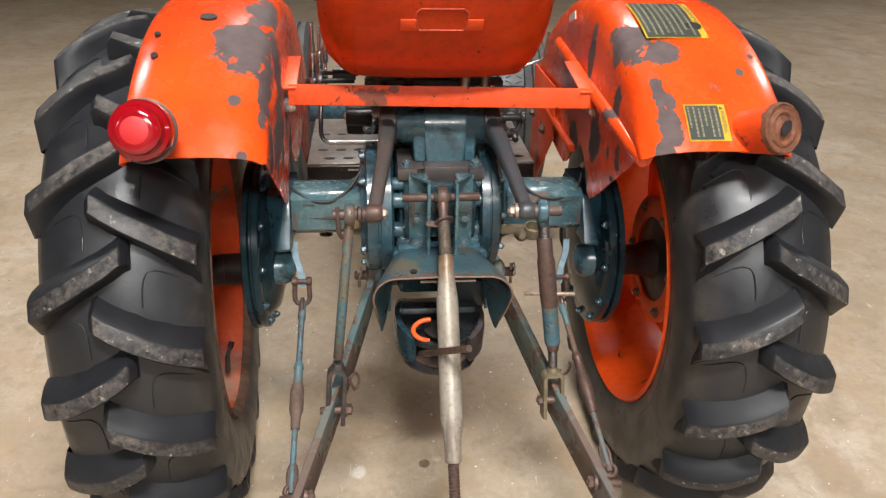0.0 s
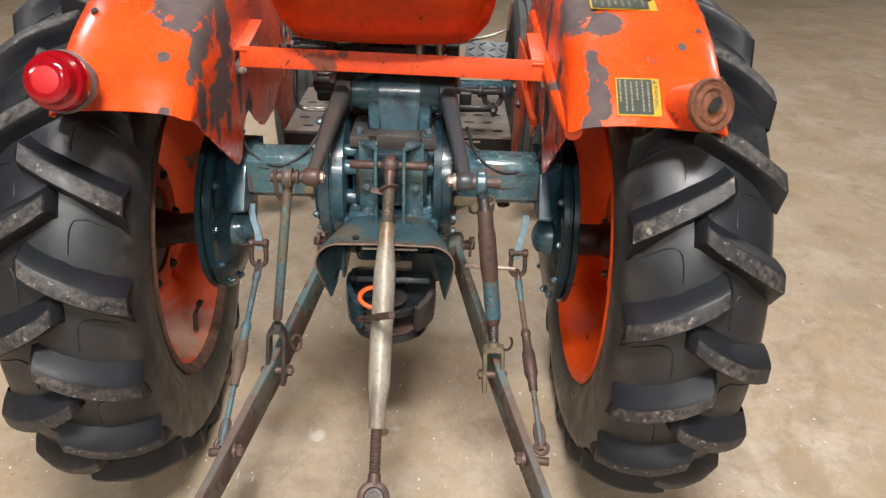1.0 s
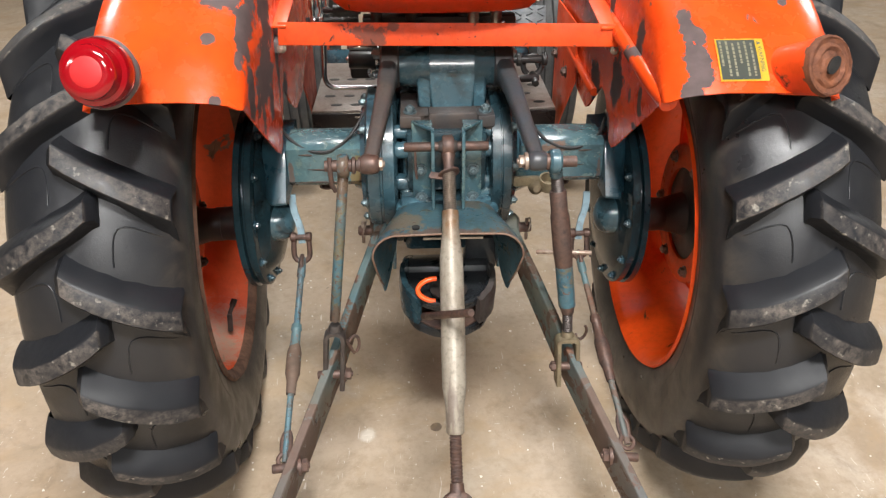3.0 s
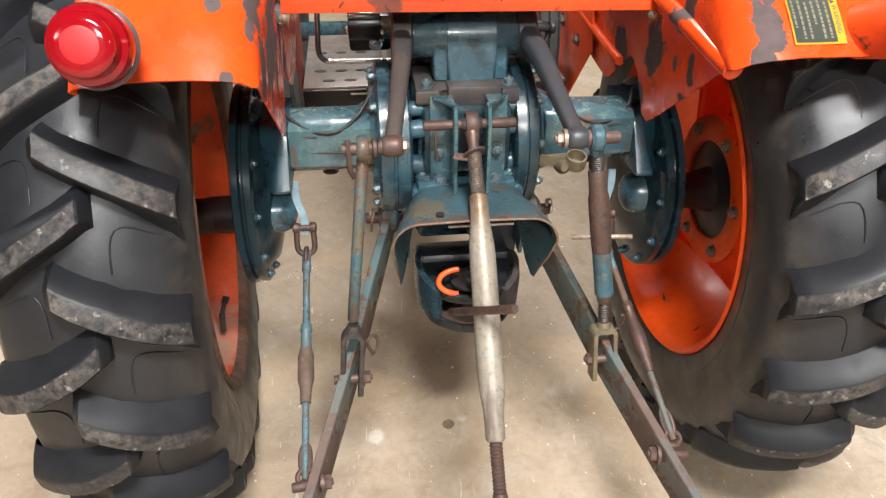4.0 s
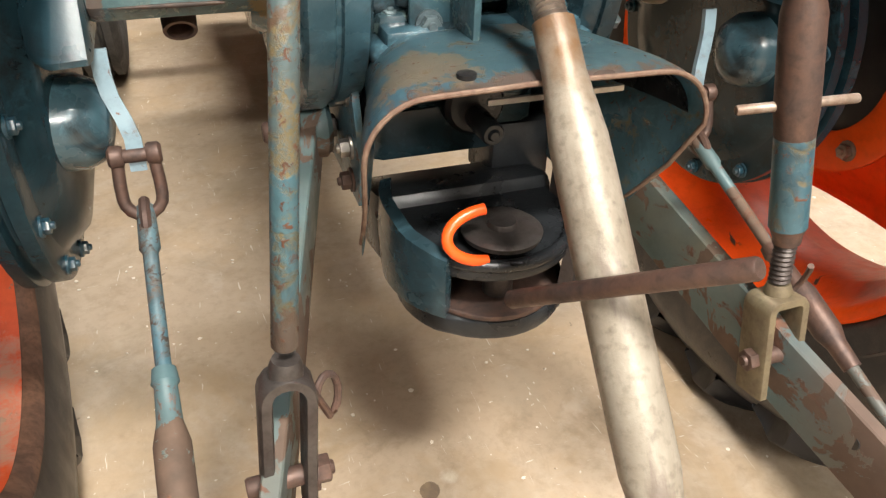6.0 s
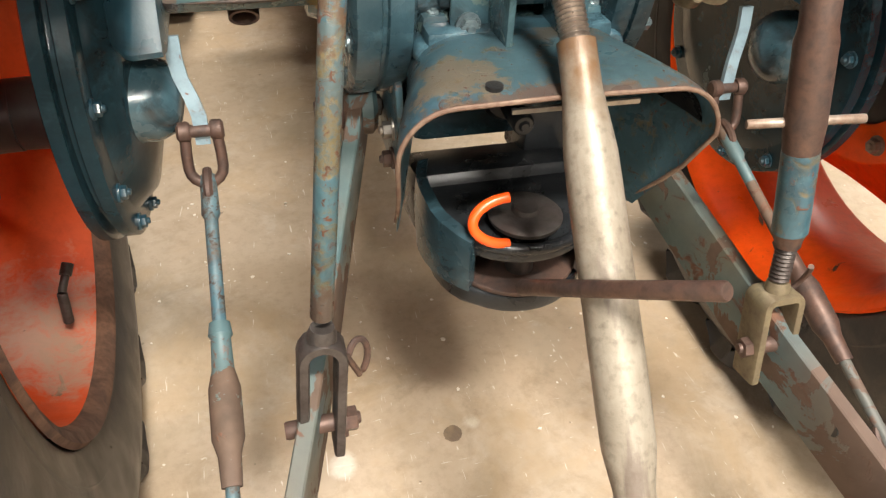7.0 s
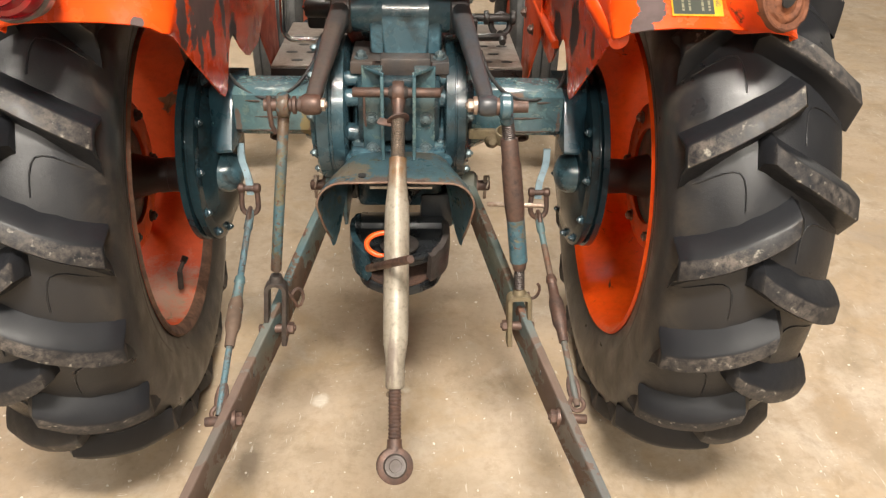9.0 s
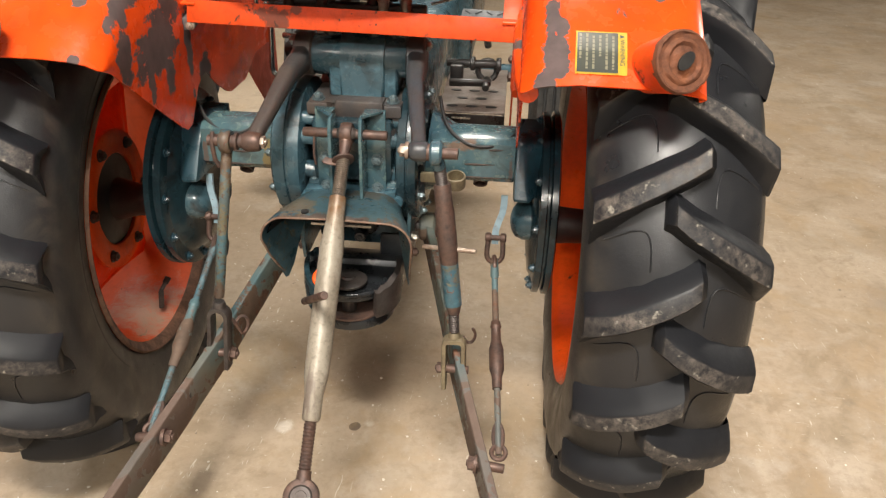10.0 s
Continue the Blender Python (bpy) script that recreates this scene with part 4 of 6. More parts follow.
slab(bm, [(-0.084, -0.096), (-0.046, -0.100), (-0.040, -0.090), (0.052, -0.090), (0.058, -0.100), (0.088, -0.096), (0.088, 0.03), (-0.084, 0.03)], 0.024, pose(0, 0, 0.762), bevel=0.004)
box(bm, (0.012, -0.080, 0.764), (0.088, 0.040, 0.032), bevel=0.004)
part("top_cover", bm, m_arm, lift, "greasy brown-grey bolted flange")
for x in (-0.066, 0.072):
    bolt(lift, (x, -0.078, 0.7755), (0, -0.1, 1), 0.009, 0.009, m_bolt)
# rear plate details
for sx in (-1, 1):
    for z, y, r in ((0.708, -0.096, 0.0155), (0.738, -0.080, 0.013), (0.640, -0.090, 0.017)):
        bm = bmesh.new()
        turned(bm, (sx * 0.100, y, z), (sx * 0.058, y, z), [(0, r * 1.25), (0.12, r * 1.05), (0.3, r), (0.9, r), (1, r * 0.85)], 24)
        part("cast_boss", bm, m_blue, casing)
for at, size in (((-0.066, -0.088, 0.612), (0.045, 0.05, 0.035)), ((0.066, -0.088, 0.612), (0.045, 0.05, 0.035)), ((0, -0.085, 0.60), (0.13, 0.04, 0.03))):
    bm = bmesh.new()
    box(bm, at, size, bevel=0.010)
    part("cast_pad", bm, m_tube, casing)

bm = bmesh.new()
turned(bm, (0.066, -0.084, 0.700), (0.066, -0.104, 0.735), [(0, 0.013), (0.8, 0.012), (0.95, 0.009), (1, 0.004)], 18)
box(bm, (0.082, -0.075, 0.735), (0.030, 0.030, 0.045), pose(0, 0, 0, 10, 8, 0), bevel=0.008)
part("stop_pad", bm, m_arm, casing, "brown greasy cast pad")
for x, z in ((-0.075, 0.632), (0.075, 0.632)):
    bolt(casing, (x, -0.100, z - 0.01), (0, -0.3, 1), 0.007, 0.008)
for z0, z1, x in ((0.60, 0.70, -0.062), (0.60, 0.70, 0.062)):
    bm = bmesh.new()
    box(bm, (x * 1.2, -0.070, 0.672), (0.014, 0.034, 0.10), bevel=0.006, seg=3)
    part("cast_web", bm, m_blue, casing)

# top link bracket: two ears with bolted flanges
for sx in (-1, 1):
    bm = bmesh.new()
    ear = [(-0.108, 0.598), (-0.165, 0.605), (-0.172, 0.62), (-0.172, 0.745), (-0.164, 0.768), (-0.148, 0.772), (-0.130, 0.766), (-0.112, 0.74)]
    slab(bm, ear, 0.006, at_x(sx * 0.027), bevel=0.001)
    box(bm, (sx * 0.046, -0.117, 0.684), (0.036, 0.006, 0.176), bevel=0.0025)
    slab(bm, [(0.027, -0.160), (0.058, -0.124), (0.064, -0.114), (0.027, -0.114)], 0.005, pose(0, 0, 0.7705) @ Matrix.Scale(sx, 4, (1, 0, 0)), bevel=0.001)
    ob = part("top_link_ear", bm, m_tube, tractor, "blue steel bracket ear, edges rubbed bright")
    for z in (0.679, 0.622):
        bolt(ob, (sx * 0.048, -0.1215, z), (0, -1, 0), 0.0085, 0.008)
bm = bmesh.new()
rod(bm, (-0.078, -0.150, 0.737), (0.072, -0.150, 0.737), 0.0085)
wire(bm, [(-0.058, -0.150, 0.745), (-0.058, -0.162, 0.70), (-0.056, -0.160, 0.68)], 0.0022)
pin = part("top_link_pin", bm, m_rust, tractor, "brown rusty hitch pin")

# ---- top link ----
T0, T1 = Vector((0, -0.150, 0.737)), Vector((-0.003, -0.485, 0.372))
E1 = Vector((-0.003, -0.565, 0.288))
TB = Vector((0, -0.239, 0.655))
bm = bmesh.new()
ax = (T1 - TB)
turned(bm, TB, T1, [(0, 0.0145), (0.10, 0.0150), (0.22, 0.0200), (0.30, 0.0205), (0.72, 0.0205), (0.80, 0.0200), (0.88, 0.0155), (0.99, 0.0150), (1, 0.0125)], 32)
top_link = part("top_link", bm, m_link_tube, tractor, "weathered pale metal tube of the adjustable top link")


def threaded(bm, p0, p1, r, turns, seg=16):
    prof = []
    n = turns * 2
    for k in range(n + 1):
        prof.append((k / n, r if k % 2 == 0 else r * 0.84))
    turned(bm, p0, p1, prof, seg)


bm = bmesh.new()
threaded(bm, T0 + (TB - T0) * 0.40, TB + (T1 - TB) * 0.02, 0.0118, 22, 24)
part("upper_thread", bm, m_thread, top_link, "greasy dark thread")
bm = bmesh.new()
threaded(bm, T1 + (E1 - T1) * -0.05, T1 + (E1 - T1) * 0.68, 0.0105, 15)
part("lower_thread", bm, m_rust, top_link, "brown rusty thread")


def ball_end(c, along, r, width, mat_parent):
    """A ring with a ball in it; its bore lies along x."""
    c = Vector(c)
    bm = bmesh.new()
    turned(bm, c - Vector((width / 2, 0, 0)), c + Vector((width / 2, 0, 0)), [(0, r * 0.9), (0.15, r), (0.85, r), (1, r * 0.9)], 32)
    nk = c + Vector(along)
    turned(bm, c + Vector(along).normalized() * r * 0.7, nk, [(0, width * 0.62), (0.5, width * 0.45), (1, width * 0.46)], 16)
    ob = part("ball_end", bm, m_rust, mat_parent)
    bm = bmesh.new()
    for s in (-1, 1):
        turned(bm, c + Vector((s * width * 0.45, 0, 0)), c + Vector((s * width * 0.85, 0, 0)), [(0, r * 0.62), (0.6, r * 0.55), (1, r * 0.42)], 24)
    part("ball", bm, m_iron, mat_parent)
    return ob


ball_end(T0, (TB - T0) * 0.5, 0.020, 0.020, top_link)
bm = bmesh.new()
dE = (E1 - T1).normalized()
nrm = Vector((0.12, -0.55, 0.83)).normalized()
nrm = (nrm - dE * nrm.dot(dE)).normalized()
turned(bm, E1 - nrm * 0.012, E1 + nrm * 0.012, [(0, 0.024), (0.12, 0.028), (0.88, 0.028), (1, 0.024)], 36)
turned(bm, E1 - dE * 0.022, T1 + (E1 - T1) * 0.66, [(0, 0.013), (0.6, 0.0115), (1, 0.0115)], 18)
part("lower_eye", bm, m_rust, top_link, "rusty ball end with a bored eye")
bm = bmesh.new()
turned(bm, E1 + nrm * 0.008, E1 + nrm * 0.0155, [(0, 0.019), (0.7, 0.0185), (1, 0.016)], 28)
part("eye_ball", bm, m_iron, top_link)
bm = bmesh.new()
turned(bm, E1 + nrm * 0.0145, E1 + nrm * 0.0165, [(0, 0.0105), (1, 0.0095)], 24)
part("eye_bush", bm, m_iron, top_link)
# lock handle: a short bar through the tube
bm = bmesh.new()
rod(bm, (-0.050, -0.313, 0.487), (0.022, -0.449, 0.590), 0.0066, 16)
part("lock_bar", bm, m_rust, top_link, "short brown rusty turning bar")
# spring clip on the thread
bm = bmesh.new()
SC = T0 + (TB - T0) * 0.42
da = (TB - T0).normalized()
tl = (da + Vector((0.25, 0, 0.1))).normalized()
turned(bm, SC - tl * 0.0025, SC + tl * 0.0025, [(0, 0.0175), (0.2, 0.0195), (0.8, 0.0195), (1, 0.0175)], 28)
slab(bm, [(-0.012, -0.004), (-0.008, -0.007), (0.014, -0.006), (0.014, 0.006), (-0.008, 0.006)], 0.004, Matrix.Translation(SC + Vector((-0.024, -0.004, -0.002))) @ pose(0, 0, 0, 42, 15, 8), bevel=0.001)
part("lock_washer", bm, m_rust, top_link, "bent brown lock washer")

# ---- lift arms and their pins ----
for sx in (-1, 1):
    top, mid, low_ = Vector((sx * (0.100 if sx < 0 else 0.106), -0.012, 0.840)), Vector((sx * (0.108 if sx < 0 else 0.116), -0.12, 0.828)), Vector((sx * (0.132 if sx < 0 else 0.142), -0.262, 0.758))
    bm = bmesh.new()
    turned(bm, (top.x - sx * 0.017, -0.012, 0.840), (top.x + sx * 0.018, -0.012, 0.840), [(0, 0.036), (0.1, 0.040), (0.9, 0.040), (1, 0.036)], 32)
    path = [top, top.lerp(mid, 0.5), mid, mid.lerp(low_, 0.5), low_]
    ws = [(0.036, 0.060), (0.034, 0.042), (0.030, 0.034), (0.026, 0.027), (0.024, 0.023)]
    rings = []
    for i, (p, (wx, wz)) in enumerate(zip(path, ws)):
        d = (path[min(i + 1, 4)] - path[max(i - 1, 0)]).normalized()
        s = d.cross(Vector((1, 0, 0))).normalized()
        ring = []
        for k in range(14):
            c, q = math.cos(2 * math.pi * k / 14), math.sin(2 * math.pi * k / 14)
            ring.append(bm.verts.new(p + Vector((1, 0, 0)) * math.copysign(abs(c) ** 0.6, c) * wx / 2 + s * math.copysign(abs(q) ** 0.6, q) * wz / 2))
        rings.append(ring)
    for r0, r1 in zip(rings, rings[1:]):
        for k in range(14):
            bm.faces.new((r0[k], r0[(k + 1) % 14], r1[(k + 1) % 14], r1[k]))
    arm = part("lift_arm", bm, m_arm if sx < 0 else m_arm_blue, tractor, "dark cast lift arm with brown rust" if sx < 0 else "grey-blue cast lift arm")
    bm = bmesh.new()
    turned(bm, (low_.x - sx * 0.015, -0.263, 0.757), (low_.x + sx * 0.019, -0.263, 0.757), [(0, 0.012), (0.08, 0.015), (0.3, 0.0165), (0.7, 0.0165), (0.86, 0.014), (0.88, 0.012), (1, 0.012)], 26)
    part("arm_eye", bm, m_rust if sx < 0 else m_arm_blue, arm, "rounded eye of the lift arm")
    bm = bmesh.new()
    turned(bm, (sx * 0.112, -0.263, 0.756), (sx * 0.205, -0.267, 0.757), [(0, 0.006), (0.05, 0.009), (0.45, 0.009), (0.47, 0.014), (0.52, 0.014), (0.54, 0.010), (1, 0.009)], 20)
    ob = part("arm_pin", bm, m_rust, arm, "brown rusty pin")
    bolt(arm, (sx * 0.1215, -0.263, 0.757), (-sx, 0, 0), 0.0105, 0.010, m_nut)
bm = bmesh.new()
wire(bm, [(-0.196, -0.267, 0.772), (-0.196, -0.275, 0.755), (-0.195, -0.272, 0.725), (-0.190, -0.268, 0.712)], 0.004)
part("split_pin", bm, m_rust, arm)

# ---- lift rods ----
bm = bmesh.new()
rod(bm, (-0.176, -0.264, 0.742), (-0.206, -0.306, 0.478), 0.0090, 20)
turned(bm, (-0.166, -0.265, 0.756), (-0.184, -0.265, 0.756), [(0, 0.017), (0.2, 0.020), (0.8, 0.020), (1, 0.017)], 24)
lift_rod_l = part("lift_rod", bm, m_rod_l, tractor, "round lift rod, blue paint worn yellow and rusty")


def fork(c_top, c_bot, gap, mat, parent, deep=0.013, square=False):
    """A U fork that straddles the lower link."""
    a, b = Vector(c_top), Vector(c_bot)
    d = (b - a).normalized()
    x = Vector((1, 0, 0))
    x = (x - d * x.dot(d)).normalized()
    bm = bmesh.new()
    L = (b - a).length
    rc = gap * (0.40 if square else 0.95)
    left = [b + x * -gap, a + d * (0.018 + rc) + x * -gap] + [a + d * (0.018 + rc) - x * (gap - rc) - x * (rc * math.cos(radians(t))) - d * (rc * math.sin(radians(t))) for t in (22, 45, 68, 90)]
    right = [p + x * (2 * x.dot(a + d * (d.dot(p - a)) - p)) for p in left]
    pts = left + right[::-1]
    s = d.cross(x).normalized()
    rings = []
    for i, p in enumerate(pts):
        t = (pts[min(i + 1, len(pts) - 1)] - pts[max(i - 1, 0)]).normalized()
        nn = t.cross(s).normalized()
        rings.append([bm.verts.new(p + nn * u * 0.0045 + s * w * deep) for u, w in ((-1, -0.8), (-0.7, -1), (0.7, -1), (1, -0.8), (1, 0.8), (0.7, 1), (-0.7, 1), (-1, 0.8))])
    for r0, r1 in zip(rings, rings[1:]):
        for k in range(8):
            bm.faces.new((r0[k], r0[(k + 1) % 8], r1[(k + 1) % 8], r1[k]))
    bm.faces.new(rings[0][::-1])
    bm.faces.new(rings[-1])
    turned(bm, a + d * 0.004, a + d * 0.022, [(0, 0.0095), (0.3, 0.0115), (1, 0.012)], 20)
    return part("fork", bm, mat, parent)


fork((-0.206, -0.307, 0.474), (-0.217, -0.316, 0.335), 0.0150, m_iron, lift_rod_l)
bm = bmesh.new()
rod(bm, (-0.245, -0.314, 0.362), (-0.190, -0.312, 0.362), 0.008)
part("fork_pin", bm, m_rust, lift_rod_l)
bolt(lift_rod_l, (-0.195, -0.312, 0.362), (1, 0, 0), 0.011, 0.010, m_rust)
bm = bmesh.new()
wire(bm, [(-0.190, -0.300, 0.430)] + arc3((-0.178, -0.288, 0.41), (0.5, 0.5, 0.5), (0.3, 0, -0.9), 0.016, 120, -120, 10), 0.003)
part("lock_clip", bm, m_rust, lift_rod_l)

bm = bmesh.new()
A, B = Vector((0.180, -0.258, 0.700)), Vector((0.209, -0.292, 0.472))
turned(bm, A, B, [(0, 0.0135), (0.01, 0.0145), (0.16, 0.0145), (0.20, 0.0165), (0.50, 0.0168), (0.56, 0.0158), (0.60, 0.0150), (0.93, 0.0150), (0.97, 0.012), (1, 0.011)], 28)
lift_rod_r = part("levelling_rod", bm, m_rust, tractor, "rust-brown levelling lift rod with blue lower end")
bm = bmesh.new()
turned(bm, A.lerp(B, 0.60), A.lerp(B, 0.935), [(0, 0.0153), (1, 0.0153)], 28)
part("painted_sleeve", bm, m_blue_light, lift_rod_r, "worn blue sleeve")
bm = bmesh.new()
threaded(bm, (0.174, -0.262, 0.738), A + (B - A) * 0.02, 0.0105, 12)
part("upper_screw", bm, m_iron, lift_rod_r)
bm = bmesh.new()
threaded(bm, B + (B - A) * -0.02, (0.211, -0.295, 0.436), 0.0095, 9)
part("lower_screw", bm, m_iron, lift_rod_r)
bm = bmesh.new()
turned(bm, (0.160, -0.266, 0.757), (0.180, -0.266, 0.757), [(0, 0.017), (0.2, 0.021), (0.8, 0.021), (1, 0.017)], 24)
rod(bm, (0.170, -0.265, 0.75), (0.175, -0.262, 0.728), 0.011)
part("rod_eye", bm, m_blue, lift_rod_r)
bm = bmesh.new()
rod(bm, (0.150, -0.262, 0.583), (0.242, -0.285, 0.592), 0.0040, 12)
part("tommy_bar", bm, m_nut, lift_rod_r, "thin steel cross bar")
fork((0.211, -0.295, 0.437), (0.214, -0.316, 0.330), 0.017, m_brass, lift_rod_r, 0.0165, True)
bm = bmesh.new()
rod(bm, (0.190, -0.312, 0.366), (0.240, -0.314, 0.366), 0.008)
part("fork_pin", bm, m_rust, lift_rod_r)
bolt(lift_rod_r, (0.196, -0.312, 0.366), (-1, 0, 0), 0.010, 0.012, m_rust)
bm = bmesh.new()
wire(bm, arc3((0.238, -0.29, 0.425), (0, -0.3, 1), (1, 0.2, 0), 0.020, 30, 260, 12, 0.010), 0.0028)
part("lock_clip", bm, m_rust, lift_rod_r)

# ---- lower links ----
def lower_link(sx, mat, label):
    cl = [(0.132, -0.03, 0.500), (0.178, -0.17, 0.432), (0.222, -0.312, 0.364), (0.276, -0.470, 0.292), (0.322, -0.605, 0.232), (0.332, -0.635, 0.221), (0.337, -0.70, 0.203), (0.338, -0.735, 0.196)]
    P = [Vector((sx * x, y, z)) for x, y, z in cl]
    bm = bmesh.new()
    rings = []
    for i, p in enumerate(P):
        d = (P[min(i + 1, len(P) - 1)] - P[max(i - 1, 0)]).normalized()
        s = Vector((0, 0, 1)).cross(d).normalized()
        u = d.cross(s)
        w, up = 0.0075, 0.0235
        dn = (0.030, 0.042, 0.044, 0.042, 0.036, 0.032, 0.026, 0.022)[i]
        rings.append([bm.verts.new(p + s * a * w + u * b) for a, b in ((-1, -dn * 0.95), (-0.8, -dn), (0.8, -dn), (1, -dn * 0.95), (1, up * 0.93), (0.8, up), (-0.8, up), (-1, up * 0.93))])
    for r0, r1 in zip(rings, rings[1:]):
        for k in range(8):
            bm.faces.new((r0[k], r0[(k + 1) % 8], r1[(k + 1) % 8], r1[k]))
    bm.faces.new(rings[0][::-1])
    bm.faces.new(rings[-1])
    turned(bm, (sx * 0.116, -0.028, 0.502), (sx * 0.150, -0.028, 0.502), [(0, 0.024), (0.15, 0.029), (0.85, 0.029), (1, 0.024)], 28)
    ob = part("lower_link", bm, mat, tractor, label)
    # holes near the rear end and half-way
    for f, (x, y, z), r in ((0, (0.250, -0.392, 0.327), 0.007), (1, (0.337, -0.697, 0.204), 0.011)):
        bm = bmesh.new()
        for s in (-1, 1):
            turned(bm, (sx * x + s * 0.0060, y, z), (sx * x + s * 0.0080, y, z), [(0, r), (1, r)], 18)
        part("pin_hole", bm, m_black, ob)
    # stay bolt
    bm = bmesh.new()
    rod(bm, (sx * 0.256, -0.467, 0.294), (sx * 0.312, -0.474, 0.294), 0.008)
    part("stay_bolt", bm, m_rust, ob)
    bolt(ob, (sx * 0.264, -0.468, 0.294), (-sx, 0.1, 0), 0.012, 0.011, m_rust)
    bolt(ob, (sx * 0.120, -0.028, 0.502), (-sx, 0, 0), 0.011, 0.010, m_iron)
    bm = bmesh.new()
    turned(bm, (sx * 0.148, -0.028, 0.502), (sx * 0.178, -0.028, 0.502), [(0, 0.021), (0.16, 0.021), (0.18, 0.0105), (0.90, 0.0105), (1, 0.008)], 24)
    pp = part("pivot_pin", bm, m_rust, ob, "rusty pivot pin with a washer")
    bm = bmesh.new()
    rod(bm, (sx * 0.168, -0.030, 0.524), (sx * 0.168, -0.034, 0.476), 0.0035, 10)
    wire(bm, arc3((sx * 0.168, -0.034, 0.502), (0.3, 0, 1), (0, -1, 0.1), 0.022, -70, 80, 10), 0.0018)
    part("linch_pin", bm, m_nut, pp)
    return ob


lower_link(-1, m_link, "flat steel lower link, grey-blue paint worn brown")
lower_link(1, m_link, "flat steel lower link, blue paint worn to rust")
for sx in (-1, 1):
    bm = bmesh.new()
    slab(bm, [(-0.105, 0.455), (-0.115, 0.50), (-0.09, 0.572), (-0.02, 0.575), (0.03, 0.56), (0.03, 0.46)], 0.007, at_x(sx * 0.104), bevel=0.001)
    br = part("link_bracket", bm, m_blue_light, tractor, "pale blue steel plate that carries a lower link")
    for y, z in ((-0.075, 0.552), (-0.085, 0.505), (-0.085, 0.472), (0.0, 0.555)):
        bolt(br, (sx * 0.1085, y, z), (sx, 0, 0), 0.0085, 0.009, m_steel if z > 0.5 else m_rust)

# ---- check chains ----
def check_chain(sx, rod_mat, low_mat, label):
    dy, dz = (0.0, 0.0) if sx < 0 else (0.020, -0.017)
    x0 = sx * (0.287 if sx < 0 else 0.272)
    bm = bmesh.new()
    path = [Vector((x0 + sx * 0.012, -0.060 + dy, 0.604)), Vector((x0 + sx * 0.012, -0.064 + dy, 0.584)), Vector((x0 + sx * 0.010, -0.067 + dy, 0.568)), Vector((x0 + sx * 0.003, -0.075 + dy, 0.550)), Vector((x0 - sx * 0.001, -0.081 + dy, 0.536)), Vector((x0 - sx * 0.001, -0.083 + dy, 0.508))]
    path = [p + Vector((0, 0, dz)) for p in path]
    rings = []
    for i, p in enumerate(path):
        d = (path[min(i + 1, 5)] - path[max(i - 1, 0)]).normalized()
        n = d.cross(Vector((1, 0, 0))).normalized()
        rings.append([bm.verts.new(p + Vector((a * 0.0066, 0, 0)) + n * b * 0.003) for a, b in ((-1, -1), (1, -1), (1, 1), (-1, 1))])
    for r0, r1 in zip(rings, rings[1:]):
        for k in range(4):
            bm.faces.new((r0[k], r0[(k + 1) % 4], r1[(k + 1) % 4], r1[k]))
    bm.faces.new(rings[0][::-1])
    bm.faces.new(rings[-1])
    stay = part("check_strap", bm, m_strap, tractor, label)
    # bow shackle
    bm = bmesh.new()
    zs, ys = 0.522 + dz, -0.084 + dy
    rod(bm, (x0 - 0.020, ys, zs), (x0 + 0.020, ys, zs), 0.006)
    wire(bm, [(x0 - 0.014, ys, zs), (x0 - 0.0155, ys - 0.006, zs - 0.022)] + arc3((x0, ys - 0.009, zs - 0.034), (1, 0, 0), (0, -0.3, -0.95), 0.0155, 180, 0, 8) + [(x0 + 0.0155, ys - 0.006, zs - 0.022), (x0 + 0.014, ys, zs)], 0.0052, 10)
    for s in (-1, 1):
        turned(bm, (x0 + s * 0.009, ys, zs), (x0 + s * 0.021, ys, zs), [(0, 0.008), (0.2, 0.0095), (0.8, 0.0095), (1, 0.007)], 16)
    part("shackle", bm, m_rust, stay)
    # rod with turnbuckle
    a, e = Vector((x0, ys - 0.010, zs - 0.044)), Vector((-0.292, -0.462, 0.297) if sx < 0 else (0.302, -0.442, 0.293))
    bm = bmesh.new()
    dd = (e - a).normalized()
    wire(bm, arc3(a + dd * 0.010, -dd, Vector((1, 0, 0)).cross(dd).normalized(), 0.016, 30, 330, 12, 0.009), 0.0046)
    part("hook_eye", bm, m_rust, stay)
    bm = bmesh.new()
    turned(bm, a, e, [(0, 0.0075), (0.10, 0.0085), (0.11, 0.0062), (0.40, 0.0060), (0.94, 0.0055), (1, 0.0055)], 14)
    part("stay_rod", bm, rod_mat, stay)
    bm = bmesh.new()
    turned(bm, a.lerp(e, 0.36), a.lerp(e, 0.70), [(0, 0.009), (0.08, 0.0105), (0.10, 0.0085), (0.3, 0.0095), (0.42, 0.0135), (0.72, 0.0135), (0.82, 0.0095), (1, 0.0085)], 18)
    part("turnbuckle", bm, low_mat, stay)
    bm = bmesh.new()
    dd = (e - a).normalized()
    wire(bm, arc3(e - dd * 0.004, -dd, Vector((0, 0, 1)).cross(dd).normalized(), 0.012, 0, 340, 14), 0.0042)
    wire(bm, arc3(e - dd * 0.032, -dd, Vector((1, 0, 0.2)), 0.024, 20, 340, 14, 0.008), 0.0038)
    part("end_ring", bm, m_rust, stay)
    return stay


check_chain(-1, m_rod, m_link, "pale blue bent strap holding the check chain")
check_chain(1, m_link, m_rust, "pale blue bent strap holding a rusty check chain")

